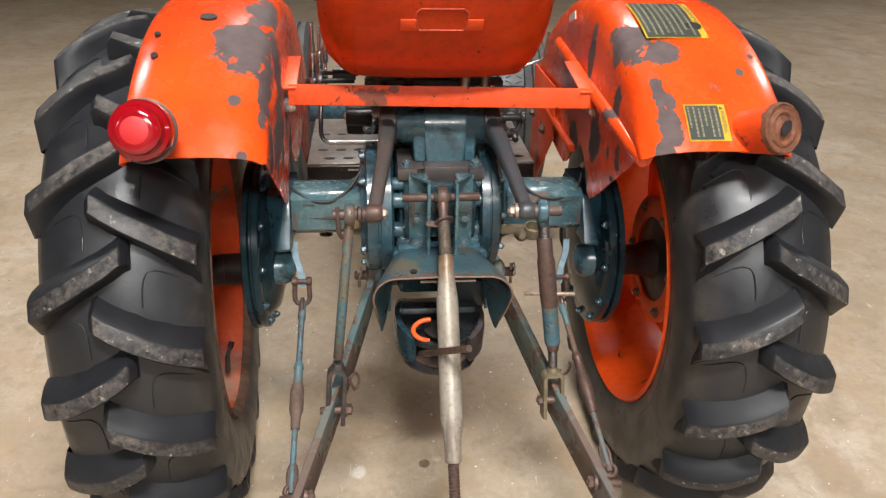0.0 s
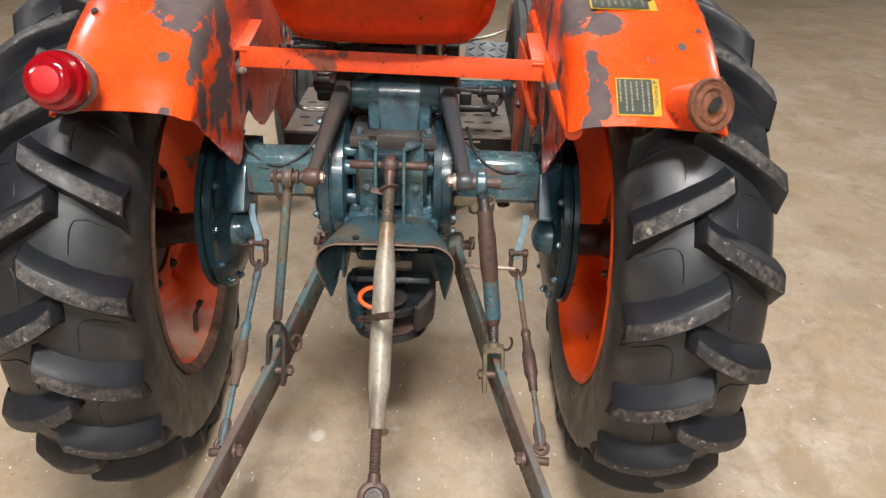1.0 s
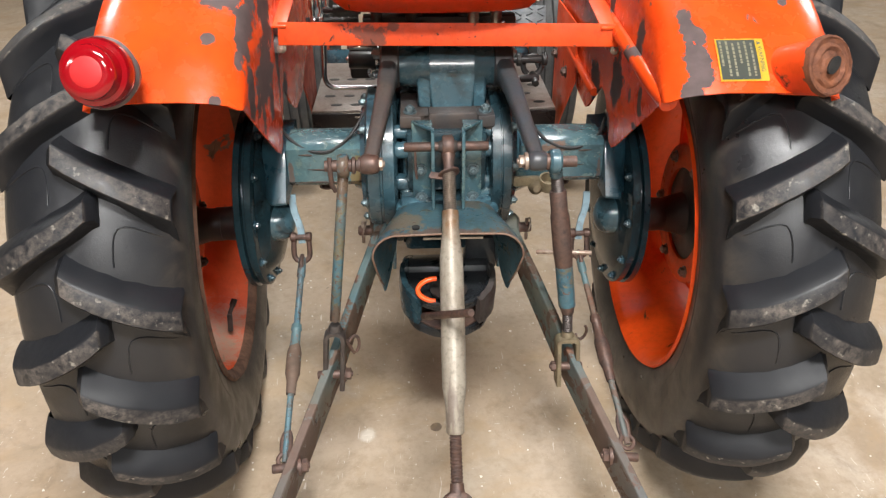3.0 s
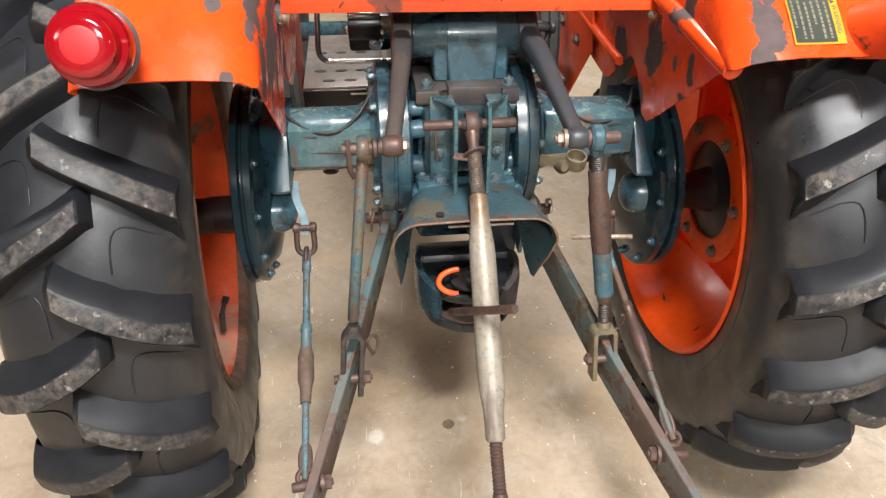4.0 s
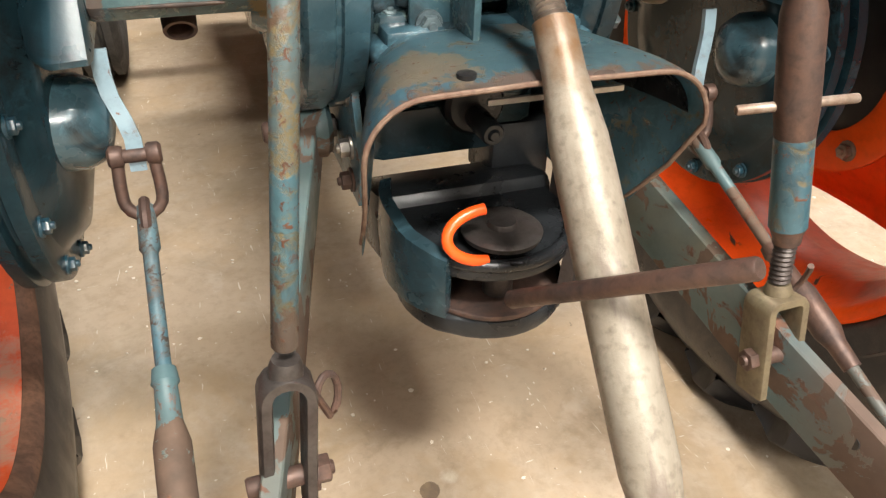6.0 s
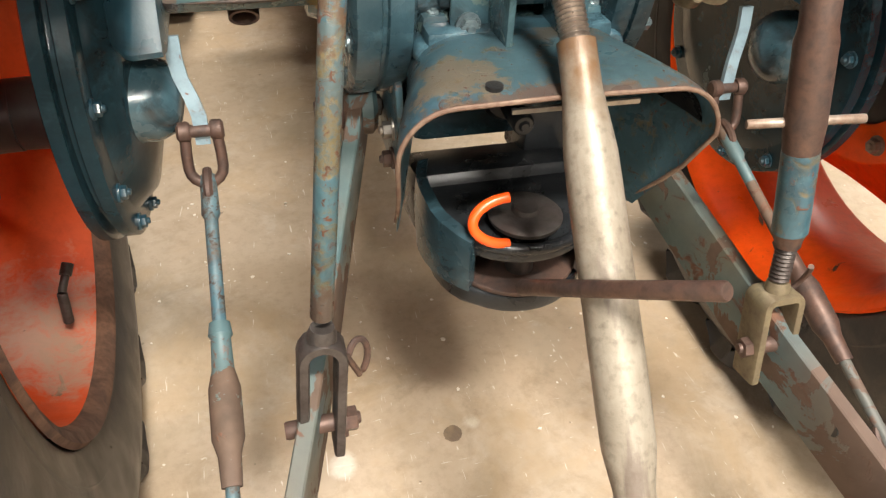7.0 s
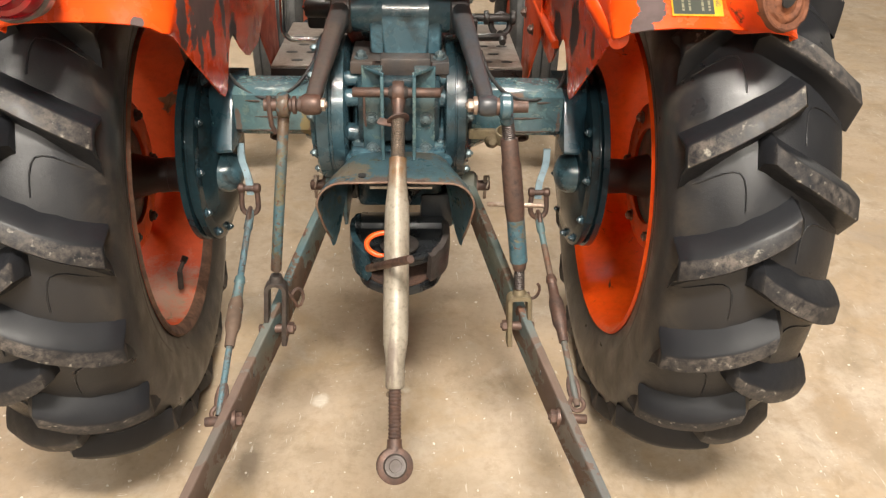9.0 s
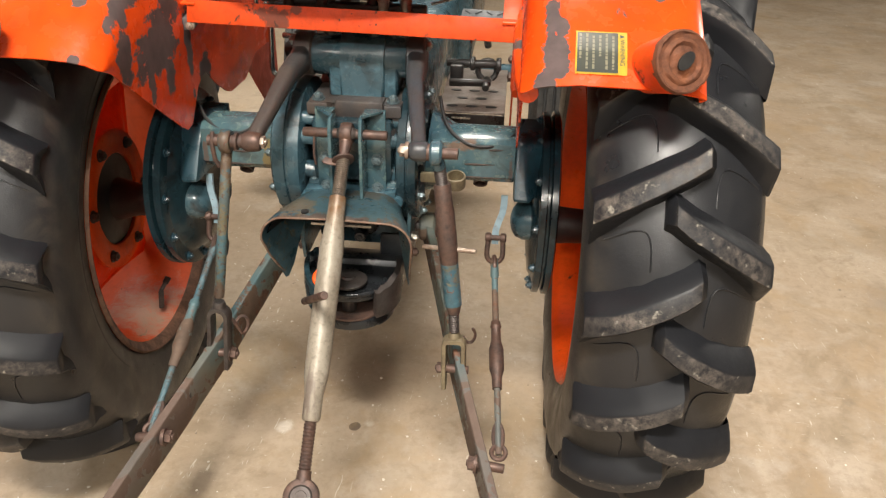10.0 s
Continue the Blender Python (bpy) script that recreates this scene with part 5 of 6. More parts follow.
# ---- PTO guard ----
bm = bmesh.new()
GUARD = []
rows = []
for f, y, w, zt, drop in ((0, -0.115, 0.096, 0.618, 0.06), (0.3, -0.160, 0.106, 0.621, 0.095), (0.6, -0.200, 0.119, 0.622, 0.150), (0.8, -0.230, 0.128, 0.622, 0.172), (0.9, -0.246, 0.132, 0.621, 0.170), (1.0, -0.256, 0.133, 0.618, 0.152)):
    row = []
    rc = 0.045
    prof = [(-w, zt - drop), (-w, zt - drop * 0.82), (-w, zt - drop * 0.6), (-w, zt - rc)] + [(-w + rc - rc * math.cos(radians(t)), zt - rc + rc * math.sin(radians(t))) for t in (11, 22, 34, 45, 56, 68, 79, 90)] + [(-0.04, zt + 0.001), (0, zt + 0.002), (0.04, zt + 0.001)]
    prof = prof + [(-x, z) for x, z in prof[:12][::-1]]
    for k, (x, z) in enumerate(prof):
        low_f = max(0.0, zt - rc - z) / (drop - rc + 0.001)
        yy = y + 0.075 * f * low_f ** 1.3
        row.append(bm.verts.new((x * (1 - 0.10 * low_f) - 0.004, yy, z)))
    rows.append(row)
    GUARD.append([v.co.copy() for v in row])
for r0, r1 in zip(rows, rows[1:]):
    for k in range(len(r0) - 1):
        bm.faces.new((r0[k], r0[k + 1], r1[k + 1], r1[k]))
bmesh.ops.solidify(bm, geom=bm.faces[:], thickness=0.0035)
guard = part("pto_guard", bm, m_guard, tractor, "bent blue sheet-metal shield, rusty along its rim", smooth=50)
bm = bmesh.new()
wire(bm, GUARD[-1], 0.0021, 8)
part("rolled_rim", bm, m_rim_edge, guard, "rusty rolled edge")
# black inner sheet: the shade under the shield's top, put in as colour
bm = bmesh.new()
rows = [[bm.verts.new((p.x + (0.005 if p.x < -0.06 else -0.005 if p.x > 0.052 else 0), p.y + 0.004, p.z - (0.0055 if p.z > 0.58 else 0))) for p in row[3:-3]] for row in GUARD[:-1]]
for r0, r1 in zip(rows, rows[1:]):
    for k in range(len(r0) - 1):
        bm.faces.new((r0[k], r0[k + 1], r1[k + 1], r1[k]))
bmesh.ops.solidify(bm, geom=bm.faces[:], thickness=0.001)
part("shade_lining", bm, m_grease_shade, guard, "black sheet standing in for the shade under the shield")
bm = bmesh.new()
turned(bm, (-0.060, -0.238, 0.6205), (-0.060, -0.238, 0.6250), [(0, 0.007), (1, 0.007)], 16)
part("bolt_hole", bm, m_black, guard)
bm = bmesh.new()
box(bm, (-0.002, -0.120, 0.612), (0.17, 0.03, 0.02), bevel=0.005)
for x in (-0.085, 0.085):
    rod(bm, (x, -0.10, 0.60), (x, -0.135, 0.60), 0.012)
part("guard_flange", bm, m_blue, guard)
# pto shaft stub and bars seen inside
bm = bmesh.new()
rod(bm, (0.012, -0.07, 0.520), (0.012, -0.128, 0.520), 0.011, 18)
turned(bm, (0.012, -0.128, 0.520), (0.012, -0.131, 0.520), [(0, 0.006), (1, 0.004)], 12)
rod(bm, (0.012, -0.06, 0.530), (0.012, -0.085, 0.530), 0.03, 18)
shaft = part("pto_shaft", bm, m_grease_shade, tractor, "dark greasy splined power shaft")
bm = bmesh.new()
box(bm, (0.005, -0.247, 0.606), (0.105, 0.003, 0.004))
part("guard_wire", bm, m_steel, guard)

# ---- drawbar hitch ----
bm = bmesh.new()


def half_round(cx, cy, rx, ry, n=18, back=0.09):
    pts = [(cx - rx, cy + back)] + [(cx - rx * math.cos(math.pi * k / n), cy - ry * math.sin(math.pi * k / n)) for k in range(n + 1)] + [(cx + rx, cy + back)]
    return pts


slab(bm, half_round(0.0, -0.14, 0.084, 0.088), 0.014, pose(0, 0, 0.440), bevel=0.004)
slab(bm, half_round(0.0, -0.14, 0.080, 0.085), 0.020, pose(0, 0, 0.378), bevel=0.004)
box(bm, (0, -0.072, 0.416), (0.180, 0.084, 0.072), pose(0, 0, 0, -14), bevel=0.012)
box(bm, (0.072, -0.030, 0.462), (0.066, 0.070, 0.075), bevel=0.008)
hitch = part("drawbar_hitch", bm, m_grease_shade, tractor, "dark blue cast drawbar jaw, greasy and rusted")
# added block, black in place of the shade in the hollow
bm = bmesh.new()
box(bm, (0.0, 0.045, 0.500), (0.215, 0.050, 0.115), bevel=0.010)
part("dark_backing", bm, m_grease_shade, hitch, "added black block that darkens the hollow behind the shield")
bm = bmesh.new()
wire(bm, [(-0.080 * math.cos(math.pi * k / 16), -0.14 - 0.085 * math.sin(math.pi * k / 16), 0.448) for k in range(17)], 0.006, 10)
part("jaw_rim", bm, m_grease_shade, hitch)
for a0, a1, zt, mt in ((155, 230, 0.478, m_casing), (308, 376, 0.472, m_iron)):
    bm = bmesh.new()
    rows = []
    for k in range(13):
        a = radians(a0 + (a1 - a0) * k / 12)
        e = min(k, 12 - k) / 12
        zz = zt - 0.025 * max(0.0, math.sin(-a)) + random.Random(k).uniform(-0.002, 0.002)
        rows.append([bm.verts.new((r * math.cos(a), -0.14 + r * 1.02 * math.sin(a), z)) for r, z in ((0.081, 0.400), (0.084, zz), (0.094, zz - 0.004), (0.096, 0.44), (0.093, 0.395))])
    for r0, r1 in zip(rows, rows[1:]):
        for j in range(5):
            bm.faces.new((r0[j], r0[(j + 1) % 5], r1[(j + 1) % 5], r1[j]))
    bm.faces.new(rows[0])
    bm.faces.new(rows[-1][::-1])
    part("jaw_wall", bm, mt, hitch)
bm = bmesh.new()
slab(bm, half_round(0.0, -0.145, 0.070, 0.080), 0.006, pose(0, 0, 0.391), bevel=0.002)
part("wear_plate", bm, m_rust, hitch)
bm = bmesh.new()
rod(bm, (0.0, -0.185, 0.37), (0.0, -0.185, 0.468), 0.014, 18)
turned(bm, (0, -0.185, 0.455), (0, -0.185, 0.464), [(0, 0.035), (0.5, 0.036), (1, 0.030)], 28)
part("drawbar_pin", bm, m_iron, hitch)
bm = bmesh.new()
wire(bm, arc3((-0.022, -0.208, 0.4715), (-1, 0, 0), (0, 0.45, 0.89), 0.037, 88, -84, 16, 0.0215), 0.0050, 10)
part("pin_loop", bm, m_clip, hitch, "bright orange wire loop handle")

# ---- trailer socket knob on the right axle ----
bm = bmesh.new()
box(bm, (0.150, -0.104, 0.644), (0.050, 0.012, 0.020), bevel=0.004)
turned(bm, (0.168, -0.098, 0.630), (0.168, -0.124, 0.636), [(0, 0.013), (0.6, 0.013), (1, 0.006)], 18)
turned(bm, (0.192, -0.104, 0.630), (0.192, -0.110, 0.652), [(0, 0.018), (0.9, 0.0185), (1, 0.018), (1, 0.0150), (0.1, 0.0145)], 28)
knob = part("grease_fitting", bm, m_brass, tractor, "olive-brown metal clamp fitting")
# ---- cross bar between the fenders ----
bm = bmesh.new()
BA, BB = Vector((-0.285, -0.095, 0.925)), Vector((0.292, -0.112, 0.919))
dv = (BB - BA)
box(bm, (BA + BB) / 2, (dv.length, 0.006, 0.038), Matrix.Rotation(math.atan2(dv.y, dv.x), 4, "Z") @ Matrix.Rotation(-math.atan2(dv.z, dv.x), 4, "Y") @ pose(0, 0, 0, -14), bevel=0.0012)
bar = part("cross_bar", bm, m_bar, tractor, "flat orange steel bar joining the fenders")
for p, s in ((BA, -1), (BB, 1)):
    bm = bmesh.new()
    box(bm, p + Vector((-s * (0.000 if s < 0 else 0.016), 0.070, 0.024)), (0.030, 0.150, 0.004), pose(0, 0, 0, 9, 0, 0), bevel=0.001)
    part("bar_foot", bm, m_orange, bar)
    bm = bmesh.new()
    box(bm, p + Vector((s * 0.004, 0.010, -0.020)), (0.022, 0.030, 0.022), pose(0, 0, 0, 10), bevel=0.002)
    part("bar_lug", bm, m_dark_zinc if s < 0 else m_orange, bar)
    bolt(bar, p + Vector((-s * 0.004, -0.0045, -0.024)), (0, -1, 0), 0.006, 0.006, m_nut)

# ---- seat ----
bm = bmesh.new()
rows = []
prof = [(0.948, -0.062, 0.128), (0.950, -0.085, 0.155), (0.960, -0.112, 0.178), (0.985, -0.132, 0.195), (1.02, -0.156, 0.203), (1.06, -0.182, 0.206), (1.12, -0.212, 0.206), (1.20, -0.243, 0.196), (1.25, -0.256, 0.185), (1.275, -0.255, 0.15), (1.28, -0.245, 0.12)]
for z, y, w in prof:
    rows.append([bm.verts.new((-0.016 + w * math.sin(radians(t)), y + 0.10 * (1 - math.cos(radians(t))) * (0.9 if abs(t) > 60 else 0.35), z)) for t in (-90, -75, -58, -40, -20, 0, 20, 40, 58, 75, 90)])
for r0, r1 in zip(rows, rows[1:]):
    for k in range(len(r0) - 1):
        bm.faces.new((r0[k], r0[k + 1], r1[k + 1], r1[k]))
bmesh.ops.solidify(bm, geom=bm.faces[:], thickness=0.004)
seat = part("seat", bm, m_seat, tractor, "orange pressed-steel seat back, scratched", smooth=60)
seat.location = (0, -0.028, 0.010)
bm = bmesh.new()
box(bm, (-0.016, -0.120, 1.20), (0.44, 0.06, 0.24), pose(0, 0, 0, 17), bevel=0.025, seg=4)
box(bm, (-0.016, 0.09, 1.015), (0.33, 0.36, 0.07), pose(0, 0, 0, 4), bevel=0.03, seg=4)
part("cushion", bm, m_tan, seat, "tan vinyl cushion")
for x in (-0.068, 0.042):
    bm = bmesh.new()
    box(bm, (x, -0.1835, 1.064), (0.028, 0.003, 0.024), pose(0, 0, 0, 34), bevel=0.0008)
    part("handle_bracket", bm, m_orange, seat)
bm = bmesh.new()
wire(bm, [(-0.056, -0.1855, 1.066), (-0.055, -0.1960, 1.086), (-0.048, -0.1990, 1.092), (0.022, -0.1990, 1.092), (0.029, -0.1960, 1.086), (0.030, -0.1855, 1.066), (0.024, -0.1790, 1.054), (-0.050, -0.1790, 1.054)], 0.0018, 8, True)
part("pocket_handle", bm, m_orange_brown, seat)
bm = bmesh.new()
box(bm, (-0.01, 0.115, 0.935), (0.16, 0.17, 0.02), bevel=0.004)
for x in (-0.05, 0.03):
    rod(bm, (x, 0.0, 0.87), (x, 0.0, 0.94), 0.012)
    rod(bm, (x, 0.14, 0.87), (x, 0.14, 0.94), 0.012)
part("seat_base", bm, m_black, seat)

# ---- lights on the fenders ----
LC = Vector((-0.446, -0.462, 0.978))
dl = Vector((0.05, -1, 0.35)).normalized()
bm = bmesh.new()
turned(bm, LC - dl * 0.050, LC - dl * 0.002, [(0, 0.036), (0.7, 0.0435), (0.85, 0.0455), (1, 0.042)], 40)
part("tail_lamp", bm, m_dark_zinc, fender_l, "red round tail lamp with grey rim")
bm = bmesh.new()
turned(bm, LC - dl * 0.004, LC + dl * 0.046, [(0, 0.0425), (0.30, 0.0430), (0.50, 0.040), (0.56, 0.0345), (0.62, 0.0340), (0.66, 0.0325), (0.9, 0.0315), (0.97, 0.028), (1, 0.022)], 48)
part("lamp_lens", bm, m_red_lens, fender_l, "glossy red lens")
bm = bmesh.new()
turned(bm, LC + dl * 0.0450, LC + dl * 0.0470, [(0, 0.019), (0.6, 0.0185), (1, 0.015)], 32)
part("lens_centre", bm, m_lens_inner, fender_l)
RC = Vector((0.494, -0.428, 0.962))
dr = Vector((0.42, -1, 0.42)).normalized()
bm = bmesh.new()
turned(bm, RC - dr * 0.075, RC - dr * 0.006, [(0, 0.034), (0.6, 0.037), (1, 0.040)], 40)
part("lamp_socket", bm, m_orange, fender_r)
bm = bmesh.new()
turned(bm, RC - dr * 0.010, RC + dr * 0.004, [(0, 0.039), (0.4, 0.0405), (0.9, 0.0395), (1, 0.037), (0.8, 0.035), (0.75, 0.030), (1.0, 0.027), (1.05, 0.024), (0.8, 0.020), (0.85, 0.016), (1.1, 0.013), (1.1, 0.010)], 40)
rnd = random.Random(5)
for v in bm.verts:
    v.co += Vector((rnd.uniform(-1, 1), rnd.uniform(-1, 1), rnd.uniform(-1, 1))) * 0.0007
q = dr.to_track_quat("Z", "Y").to_matrix()
plate = part("rusty_lamp_plate", bm, m_lamp_rust, fender_r, "bare rusted lamp mounting plate without a lens")
bm = bmesh.new()
turned(bm, (0, 0, 0.006), (0, 0, 0.0085), [(0, 0.0085), (1, 0.0085)], 16)
bmesh.ops.transform(bm, matrix=Matrix.Translation(RC) @ q.to_4x4() @ pose(0, 0, 0, 0, 0, 40) @ Matrix.Scale(1.7, 4, (1, 0, 0)), verts=bm.verts)
part("wire_hole", bm, m_black, fender_r)

# ---- footplates and the parts ahead of the axle ----
for sx in (-1, 1):
    xo = 0.294 if sx < 0 else 0.272
    xm, xw = sx * (0.118 + xo) / 2, xo - 0.118
    bm = bmesh.new()
    box(bm, (xm, 0.47, 0.640), (xw, 0.364, 0.006), bevel=0.0015)
    box(bm, (sx * (xo - 0.003), 0.47, 0.624), (0.006, 0.36, 0.028), bevel=0.0015)
    fp = part("footplate", bm, m_plate, tractor, "scuffed dark steel footplate with punched holes")
    for i in range(3):
        for j in range(4):
            x, y = sx * (0.148 + 0.046 * i + 0.020 * (j % 2)), 0.325 + 0.062 * j
            if abs(x) > xo - 0.016:
                continue
            bm = bmesh.new()
            turned(bm, (0, 0, 0.6425), (0, 0, 0.6440), [(0, 0.007), (1, 0.007)], 12)
            bmesh.ops.transform(bm, matrix=Matrix.Translation((x, y, 0)) @ Matrix.Scale(1.9, 4, (1, 0, 0)), verts=bm.verts)
            part("plate_hole", bm, m_black, fp)
    bm = bmesh.new()
    box(bm, (xm, 0.285, 0.617), (xw + 0.001, 0.005, 0.040), bevel=0.0012)
    part("dark_apron", bm, m_apron, fp, "grimy brown-black folded edge")
    bm = bmesh.new()
    box(bm, (sx * 0.172, 0.2815, 0.629), (0.045, 0.003, 0.005))
    part("bright_slot", bm, m_chrome, fp)
bm = bmesh.new()
box(bm, (0, 0.55, 0.66), (0.22, 0.95, 0.26), bevel=0.04, seg=3)
box(bm, (0, 1.5, 0.72), (0.30, 1.0, 0.42), bevel=0.05, seg=3)
gearbox = part("gearbox", bm, m_blue, tractor, "blue cast gearbox and engine block")
bm = bmesh.new()
wire(bm, [(-0.243, 0.25, 0.935), (-0.2530, 0.25, 0.745)] + arc3((-0.2290, 0.25, 0.735), (-1, 0, 0), (0, 0, -1), 0.024, 10, 90, 6) + [(-0.13, 0.245, 0.711), (-0.08, 0.24, 0.711)], 0.0056, 12)
part("range_lever", bm, m_chrome, tractor, "bent bright steel control rod")
bm = bmesh.new()
box(bm, (-0.15, 0.22, 0.79), (0.08, 0.10, 0.07), bevel=0.008)
rod(bm, (-0.19, 0.16, 0.80), (-0.13, 0.16, 0.80), 0.018)
rod(bm, (-0.11, 0.13, 0.825), (-0.075, 0.13, 0.825), 0.012)
valve = part("valve_block", bm, m_black, tractor, "black hydraulic valve block with bright fittings")
for p, ax, r, h in (((-0.128, 0.095, 0.817), (1, 0, 0), 0.013, 0.020), ((-0.160, 0.19, 0.824), (0, 0, 1), 0.010, 0.010), ((-0.183, 0.17, 0.800), (-1, 0, 0), 0.009, 0.010), ((-0.140, 0.165, 0.772), (0, -1, 0), 0.010, 0.008)):
    bolt(valve, p, ax, r, h, m_chrome)
bm = bmesh.new()
rod(bm, (-0.19, 0.14, 0.834), (-0.13, 0.14, 0.832), 0.006)
part("spool_rod", bm, m_chrome, valve)
bm = bmesh.new()
rod(bm, (0.13, 0.36, 0.735), (0.245, 0.36, 0.735), 0.009)
wire(bm, arc3((0.225, 0.37, 0.718), (1, 0, 0), (0, 0.2, 1), 0.022, -60, 240, 12), 0.007)
rod(bm, (0.14, 0.32, 0.700), (0.235, 0.33, 0.700), 0.009)
rod(bm, (0.225, 0.30, 0.695), (0.225, 0.36, 0.700), 0.008)
box(bm, (0.155, 0.35, 0.710), (0.03, 0.03, 0.05), bevel=0.004)
for x in (0.185, 0.245):
    rod(bm, (x, 0.36, 0.735), (x + 0.012, 0.36, 0.735), 0.016)
part("brake_linkage", bm, m_black, tractor, "black pedal linkage over the footplate")
for pts in ([(-0.315, -0.03, 0.735), (-0.295, -0.055, 0.720), (-0.27, -0.072, 0.707), (-0.24, -0.080, 0.700), (-0.21, -0.078, 0.704), (-0.18, -0.06, 0.722), (-0.155, -0.03, 0.752), (-0.13, 0.02, 0.79)],
            [(0.31, -0.02, 0.735), (0.29, -0.055, 0.712), (0.255, -0.078, 0.701), (0.22, -0.080, 0.701), (0.19, -0.072, 0.712), (0.165, -0.05, 0.735), (0.15, 0.0, 0.765)]):
    bm = bmesh.new()
    wire(bm, smooth_path(pts), 0.0034, 8)
    part("cable", bm, m_cable, tractor, "thin black cable lying over the axle")
# orange stay from the fender down to the corner of the footplate, with a pressed rib beside it
bm = bmesh.new()
slab(bm, [(0.19, 0.86), (0.165, 0.745), (0.33, 0.572), (0.40, 0.572), (0.41, 0.86)], 0.004, at_x(0.286), bevel=0.001)
stay = part("fender_stay", bm, m_orange, fender_r, "orange flat steel stay with two bolts")
for y, z in ((0.385, 0.742), (0.262, 0.736)):
    bolt(stay, (0.284, y, z), (-1, 0, 0), 0.010, 0.008, m_rust)
bm = bmesh.new()
slab(bm, [(0.22, 0.86), (0.22, 0.735), (0.34, 0.612), (0.43, 0.612), (0.43, 0.86)], 0.004, at_x(-0.299), bevel=0.001)
part("fender_stay", bm, m_orange_brown, fender_l, "grimy brown-orange flat steel stay")
bm = bmesh.new()
wire(bm, [(0.291, 0.40, 0.808), (0.289, 0.26, 0.790), (0.289, 0.05, 0.778), (0.292, 0.015, 0.774)], 0.0085, 12)
part("pressed_rib", bm, m_orange, fender_r)

# ---- front wheels and axle ----
FY, FR = 1.60, 0.37
bm = bmesh.new()
rod(bm, (-0.40, FY, FR), (0.40, FY, FR), 0.035)
front_axle = part("front_axle", bm, m_blue, tractor, "blue front axle beam")
for sx in (-1, 1):
    bm2 = bmesh.new()
    prof = [(-0.06, 0.20), (-0.085, 0.24), (-0.089, 0.30), (-0.082, 0.345)]
    for k, w in ((-2, 0.009), (-1, 0.010), (0, 0.011), (1, 0.010), (2, 0.009)):
        top = 0.369 - 0.003 * abs(k)
        prof += [(k * 0.032 - w - 0.003, 0.352), (k * 0.032 - w, top), (k * 0.032 + w, top), (k * 0.032 + w + 0.003, 0.352)]
    prof += [(0.082, 0.345), (0.089, 0.30), (0.085, 0.24), (0.06, 0.20)]
    rings = []
    for x, r in prof:
        rings.append([bm2.verts.new((sx * 0.455 + x, FY - r * math.cos(2 * math.pi * k / 64), FR + r * math.sin(2 * math.pi * k / 64))) for k in range(64)])
    for r0, r1 in zip(rings, rings[1:] + rings[:1]):
        for k in range(64):
            bm2.faces.new((r0[k], r0[(k + 1) % 64], r1[(k + 1) % 64], r1[k]))
    fw = part("front_wheel", bm2, m_front_tyre, tractor, "front tyre with ribs running round it, grey with dust")
    bm2 = bmesh.new()
    turned(bm2, (sx * 0.405, FY, FR), (sx * 0.505, FY, FR), [(0, 0.195), (0.2, 0.202), (0.8, 0.202), (1, 0.195)], 40)
    part("front_rim", bm2, m_rim, fw)

# ---- controls beside the seat ----
bm = bmesh.new()
tilt = pose(0.205, 0.42, 0.822, 24, 0, -8)
box(bm, (0, 0, 0), (0.105, 0.070, 0.008), bevel=0.002)
for r in range(3):
    for c in range(4):
        box(bm, (0, 0, 0), (0.018, 0.004, 0.003), pose(-0.038 + 0.026 * c, -0.022 + 0.022 * r, 0.005, 0, 0, 40 if (r + c) % 2 else -40), bevel=0.001)
rod(bm, (0, 0.02, -0.005), (0, 0.06, -0.12), 0.009)
bmesh.ops.transform(bm, matrix=tilt, verts=bm.verts)
part("brake_pedal", bm, m_grey_rubber, tractor, "dark grey ribbed foot pedal")
bm = bmesh.new()
wire(bm, [(0.125, 0.05, 0.925), (0.20, 0.06, 0.945), (0.225, 0.06, 0.955), (0.230, 0.055, 1.01)], 0.0026)
part("catch_wire", bm, m_steel, tractor, "thin bent steel wire")
for x, y0, z0, z1, r in ((-0.262, 0.20, 0.84, 1.00, 0.0048), (-0.248, 0.22, 0.84, 0.985, 0.0042), (-0.236, 0.24, 0.85, 0.96, 0.0038)):
    bm = bmesh.new()
    rod(bm, (x, y0, z0), (x + 0.004, y0, z1), r)
    turned(bm, (x - 0.005, y0, z0 + 0.03), (x + 0.006, y0, z0 + 0.03), [(0, 0.011), (0.2, 0.012), (0.8, 0.012), (1, 0.010)], 18)
    rod(bm, (x + 0.002, y0 - 0.004, z0 + 0.055), (x + 0.003, y0 - 0.004, z0 + 0.095), r * 1.7)
    part("control_lever", bm, m_chrome, tractor, "grey steel control lever")
bm = bmesh.new()
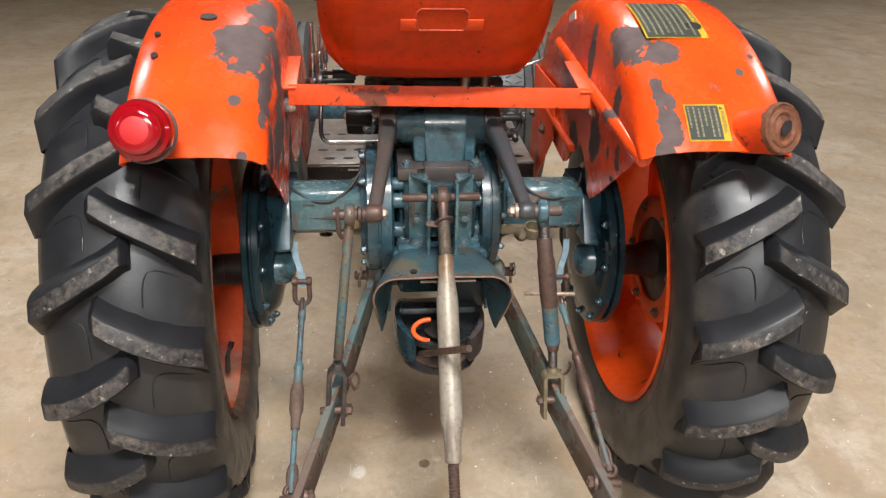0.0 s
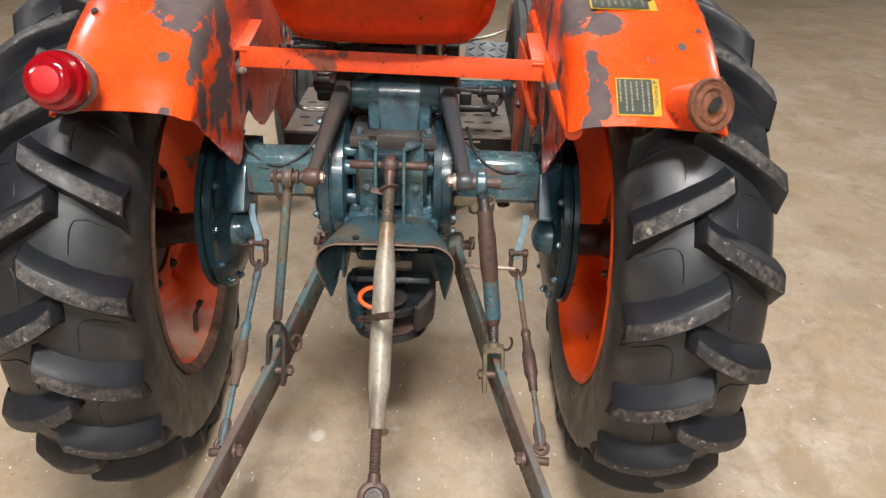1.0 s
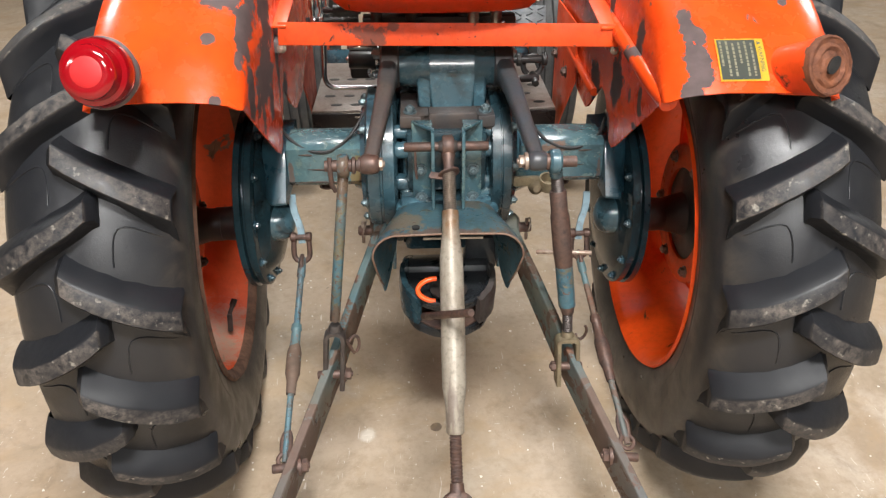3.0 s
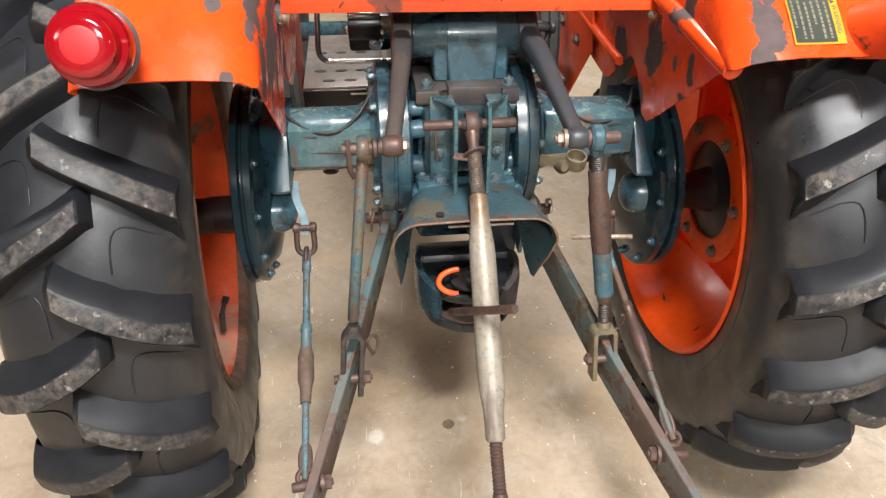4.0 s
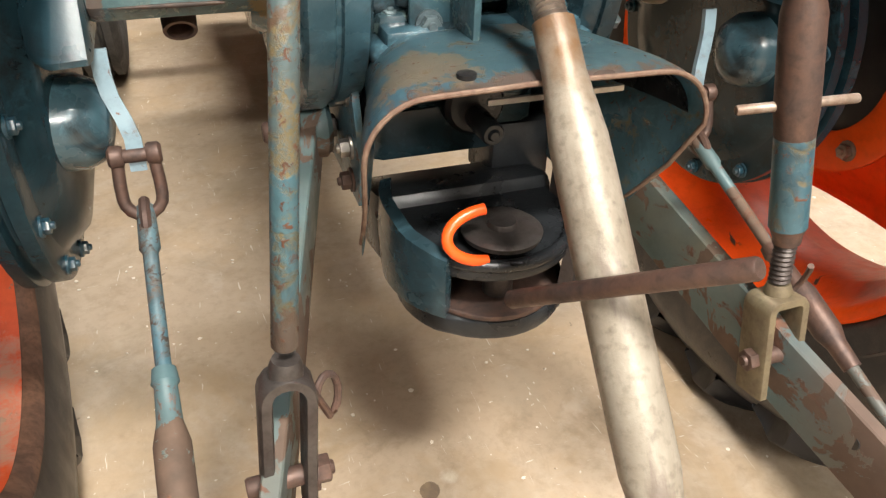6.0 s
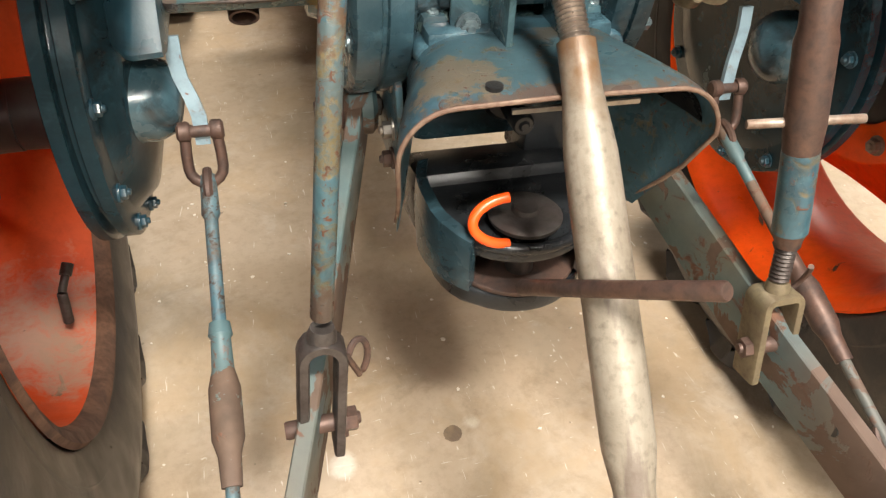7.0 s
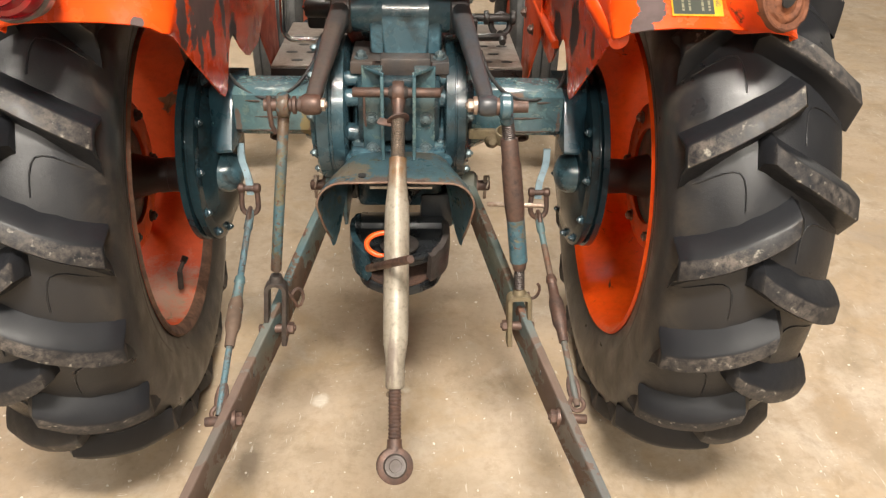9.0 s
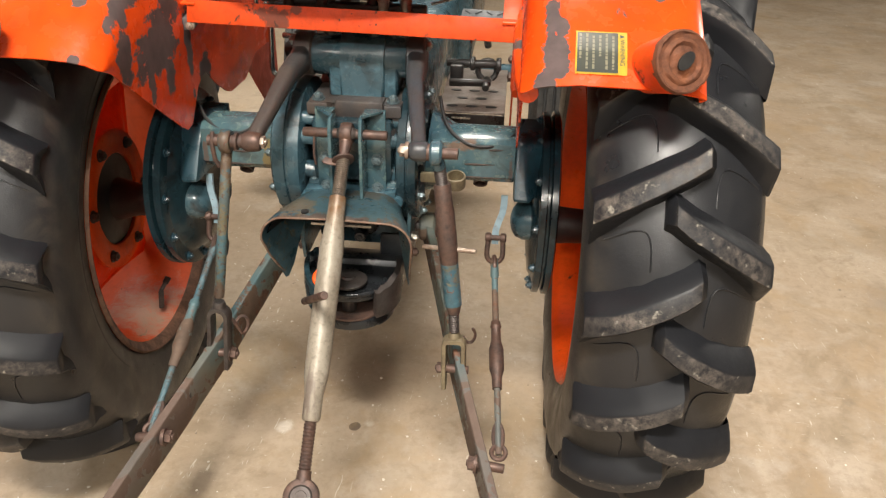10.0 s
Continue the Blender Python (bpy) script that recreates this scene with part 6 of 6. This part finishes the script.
rod(bm, (-0.28, 0.23, 0.865), (-0.17, 0.23, 0.865), 0.006)
threaded(bm, (-0.215, 0.16, 0.900), (-0.165, 0.16, 0.898), 0.013, 4)
rod(bm, (-0.235, 0.16, 0.901), (-0.16, 0.16, 0.898), 0.005)
part("lever_shaft", bm, m_black, tractor)
for x, w in ((-0.132, 0.010), (-0.112, 0.016), (-0.072, 0.020), (-0.046, 0.012), (0.062, 0.014), (0.096, 0.010)):
    bm = bmesh.new()
    turned(bm, (x, -0.026, 0.914), (x + w, -0.026, 0.914), [(0, 0.006), (0.2, 0.0085), (0.8, 0.0085), (1, 0.006)], 6)
    part("mount_nut", bm, m_chrome, seat)
bm = bmesh.new()
box(bm, (-0.01, 0.0, 0.916), (0.27, 0.030, 0.022), bevel=0.003)
part("seat_rail", bm, m_black, seat)
for x in (-0.12, -0.06, 0.05, 0.09):
    bm = bmesh.new()
    threaded(bm, (x, -0.01, 0.905), (x, -0.015, 0.955), 0.011, 5)
    part("seat_spring", bm, m_steel if x > 0 else m_iron, seat)
for sx in (-1, 1):
    bm = bmesh.new()
    rod(bm, (sx * 0.105, 0.10, 0.855), (sx * 0.075, 0.10, 0.855), 0.014)
    part("shaft_nut", bm, m_steel, tractor)
    bolt(tractor, (sx * 0.118, -0.005, 0.862), (sx, 0, 0), 0.010, 0.012, m_steel)

# ---- flecks of grit and paint on the floor ----
bm = bmesh.new()
rnd = random.Random(11)
for k in range(260):
    x, y = rnd.uniform(-0.9, 1.1), rnd.uniform(-0.9, 0.7)
    s = rnd.uniform(0.0012, 0.0038)
    a = rnd.uniform(0, 3.1)
    pts = [(x + s * rnd.uniform(0.6, 1.3) * math.cos(a + j * 1.2566), y + s * rnd.uniform(0.6, 1.3) * math.sin(a + j * 1.2566)) for j in range(5)]
    slab(bm, pts, rnd.uniform(0.0008, 0.002), pose(0, 0, 0.0006))
tagged(part("floor_grit", bm, m_fleck, None, smooth=0), "pale grit and paint flecks scattered on the concrete", "grit", kind="stuff")
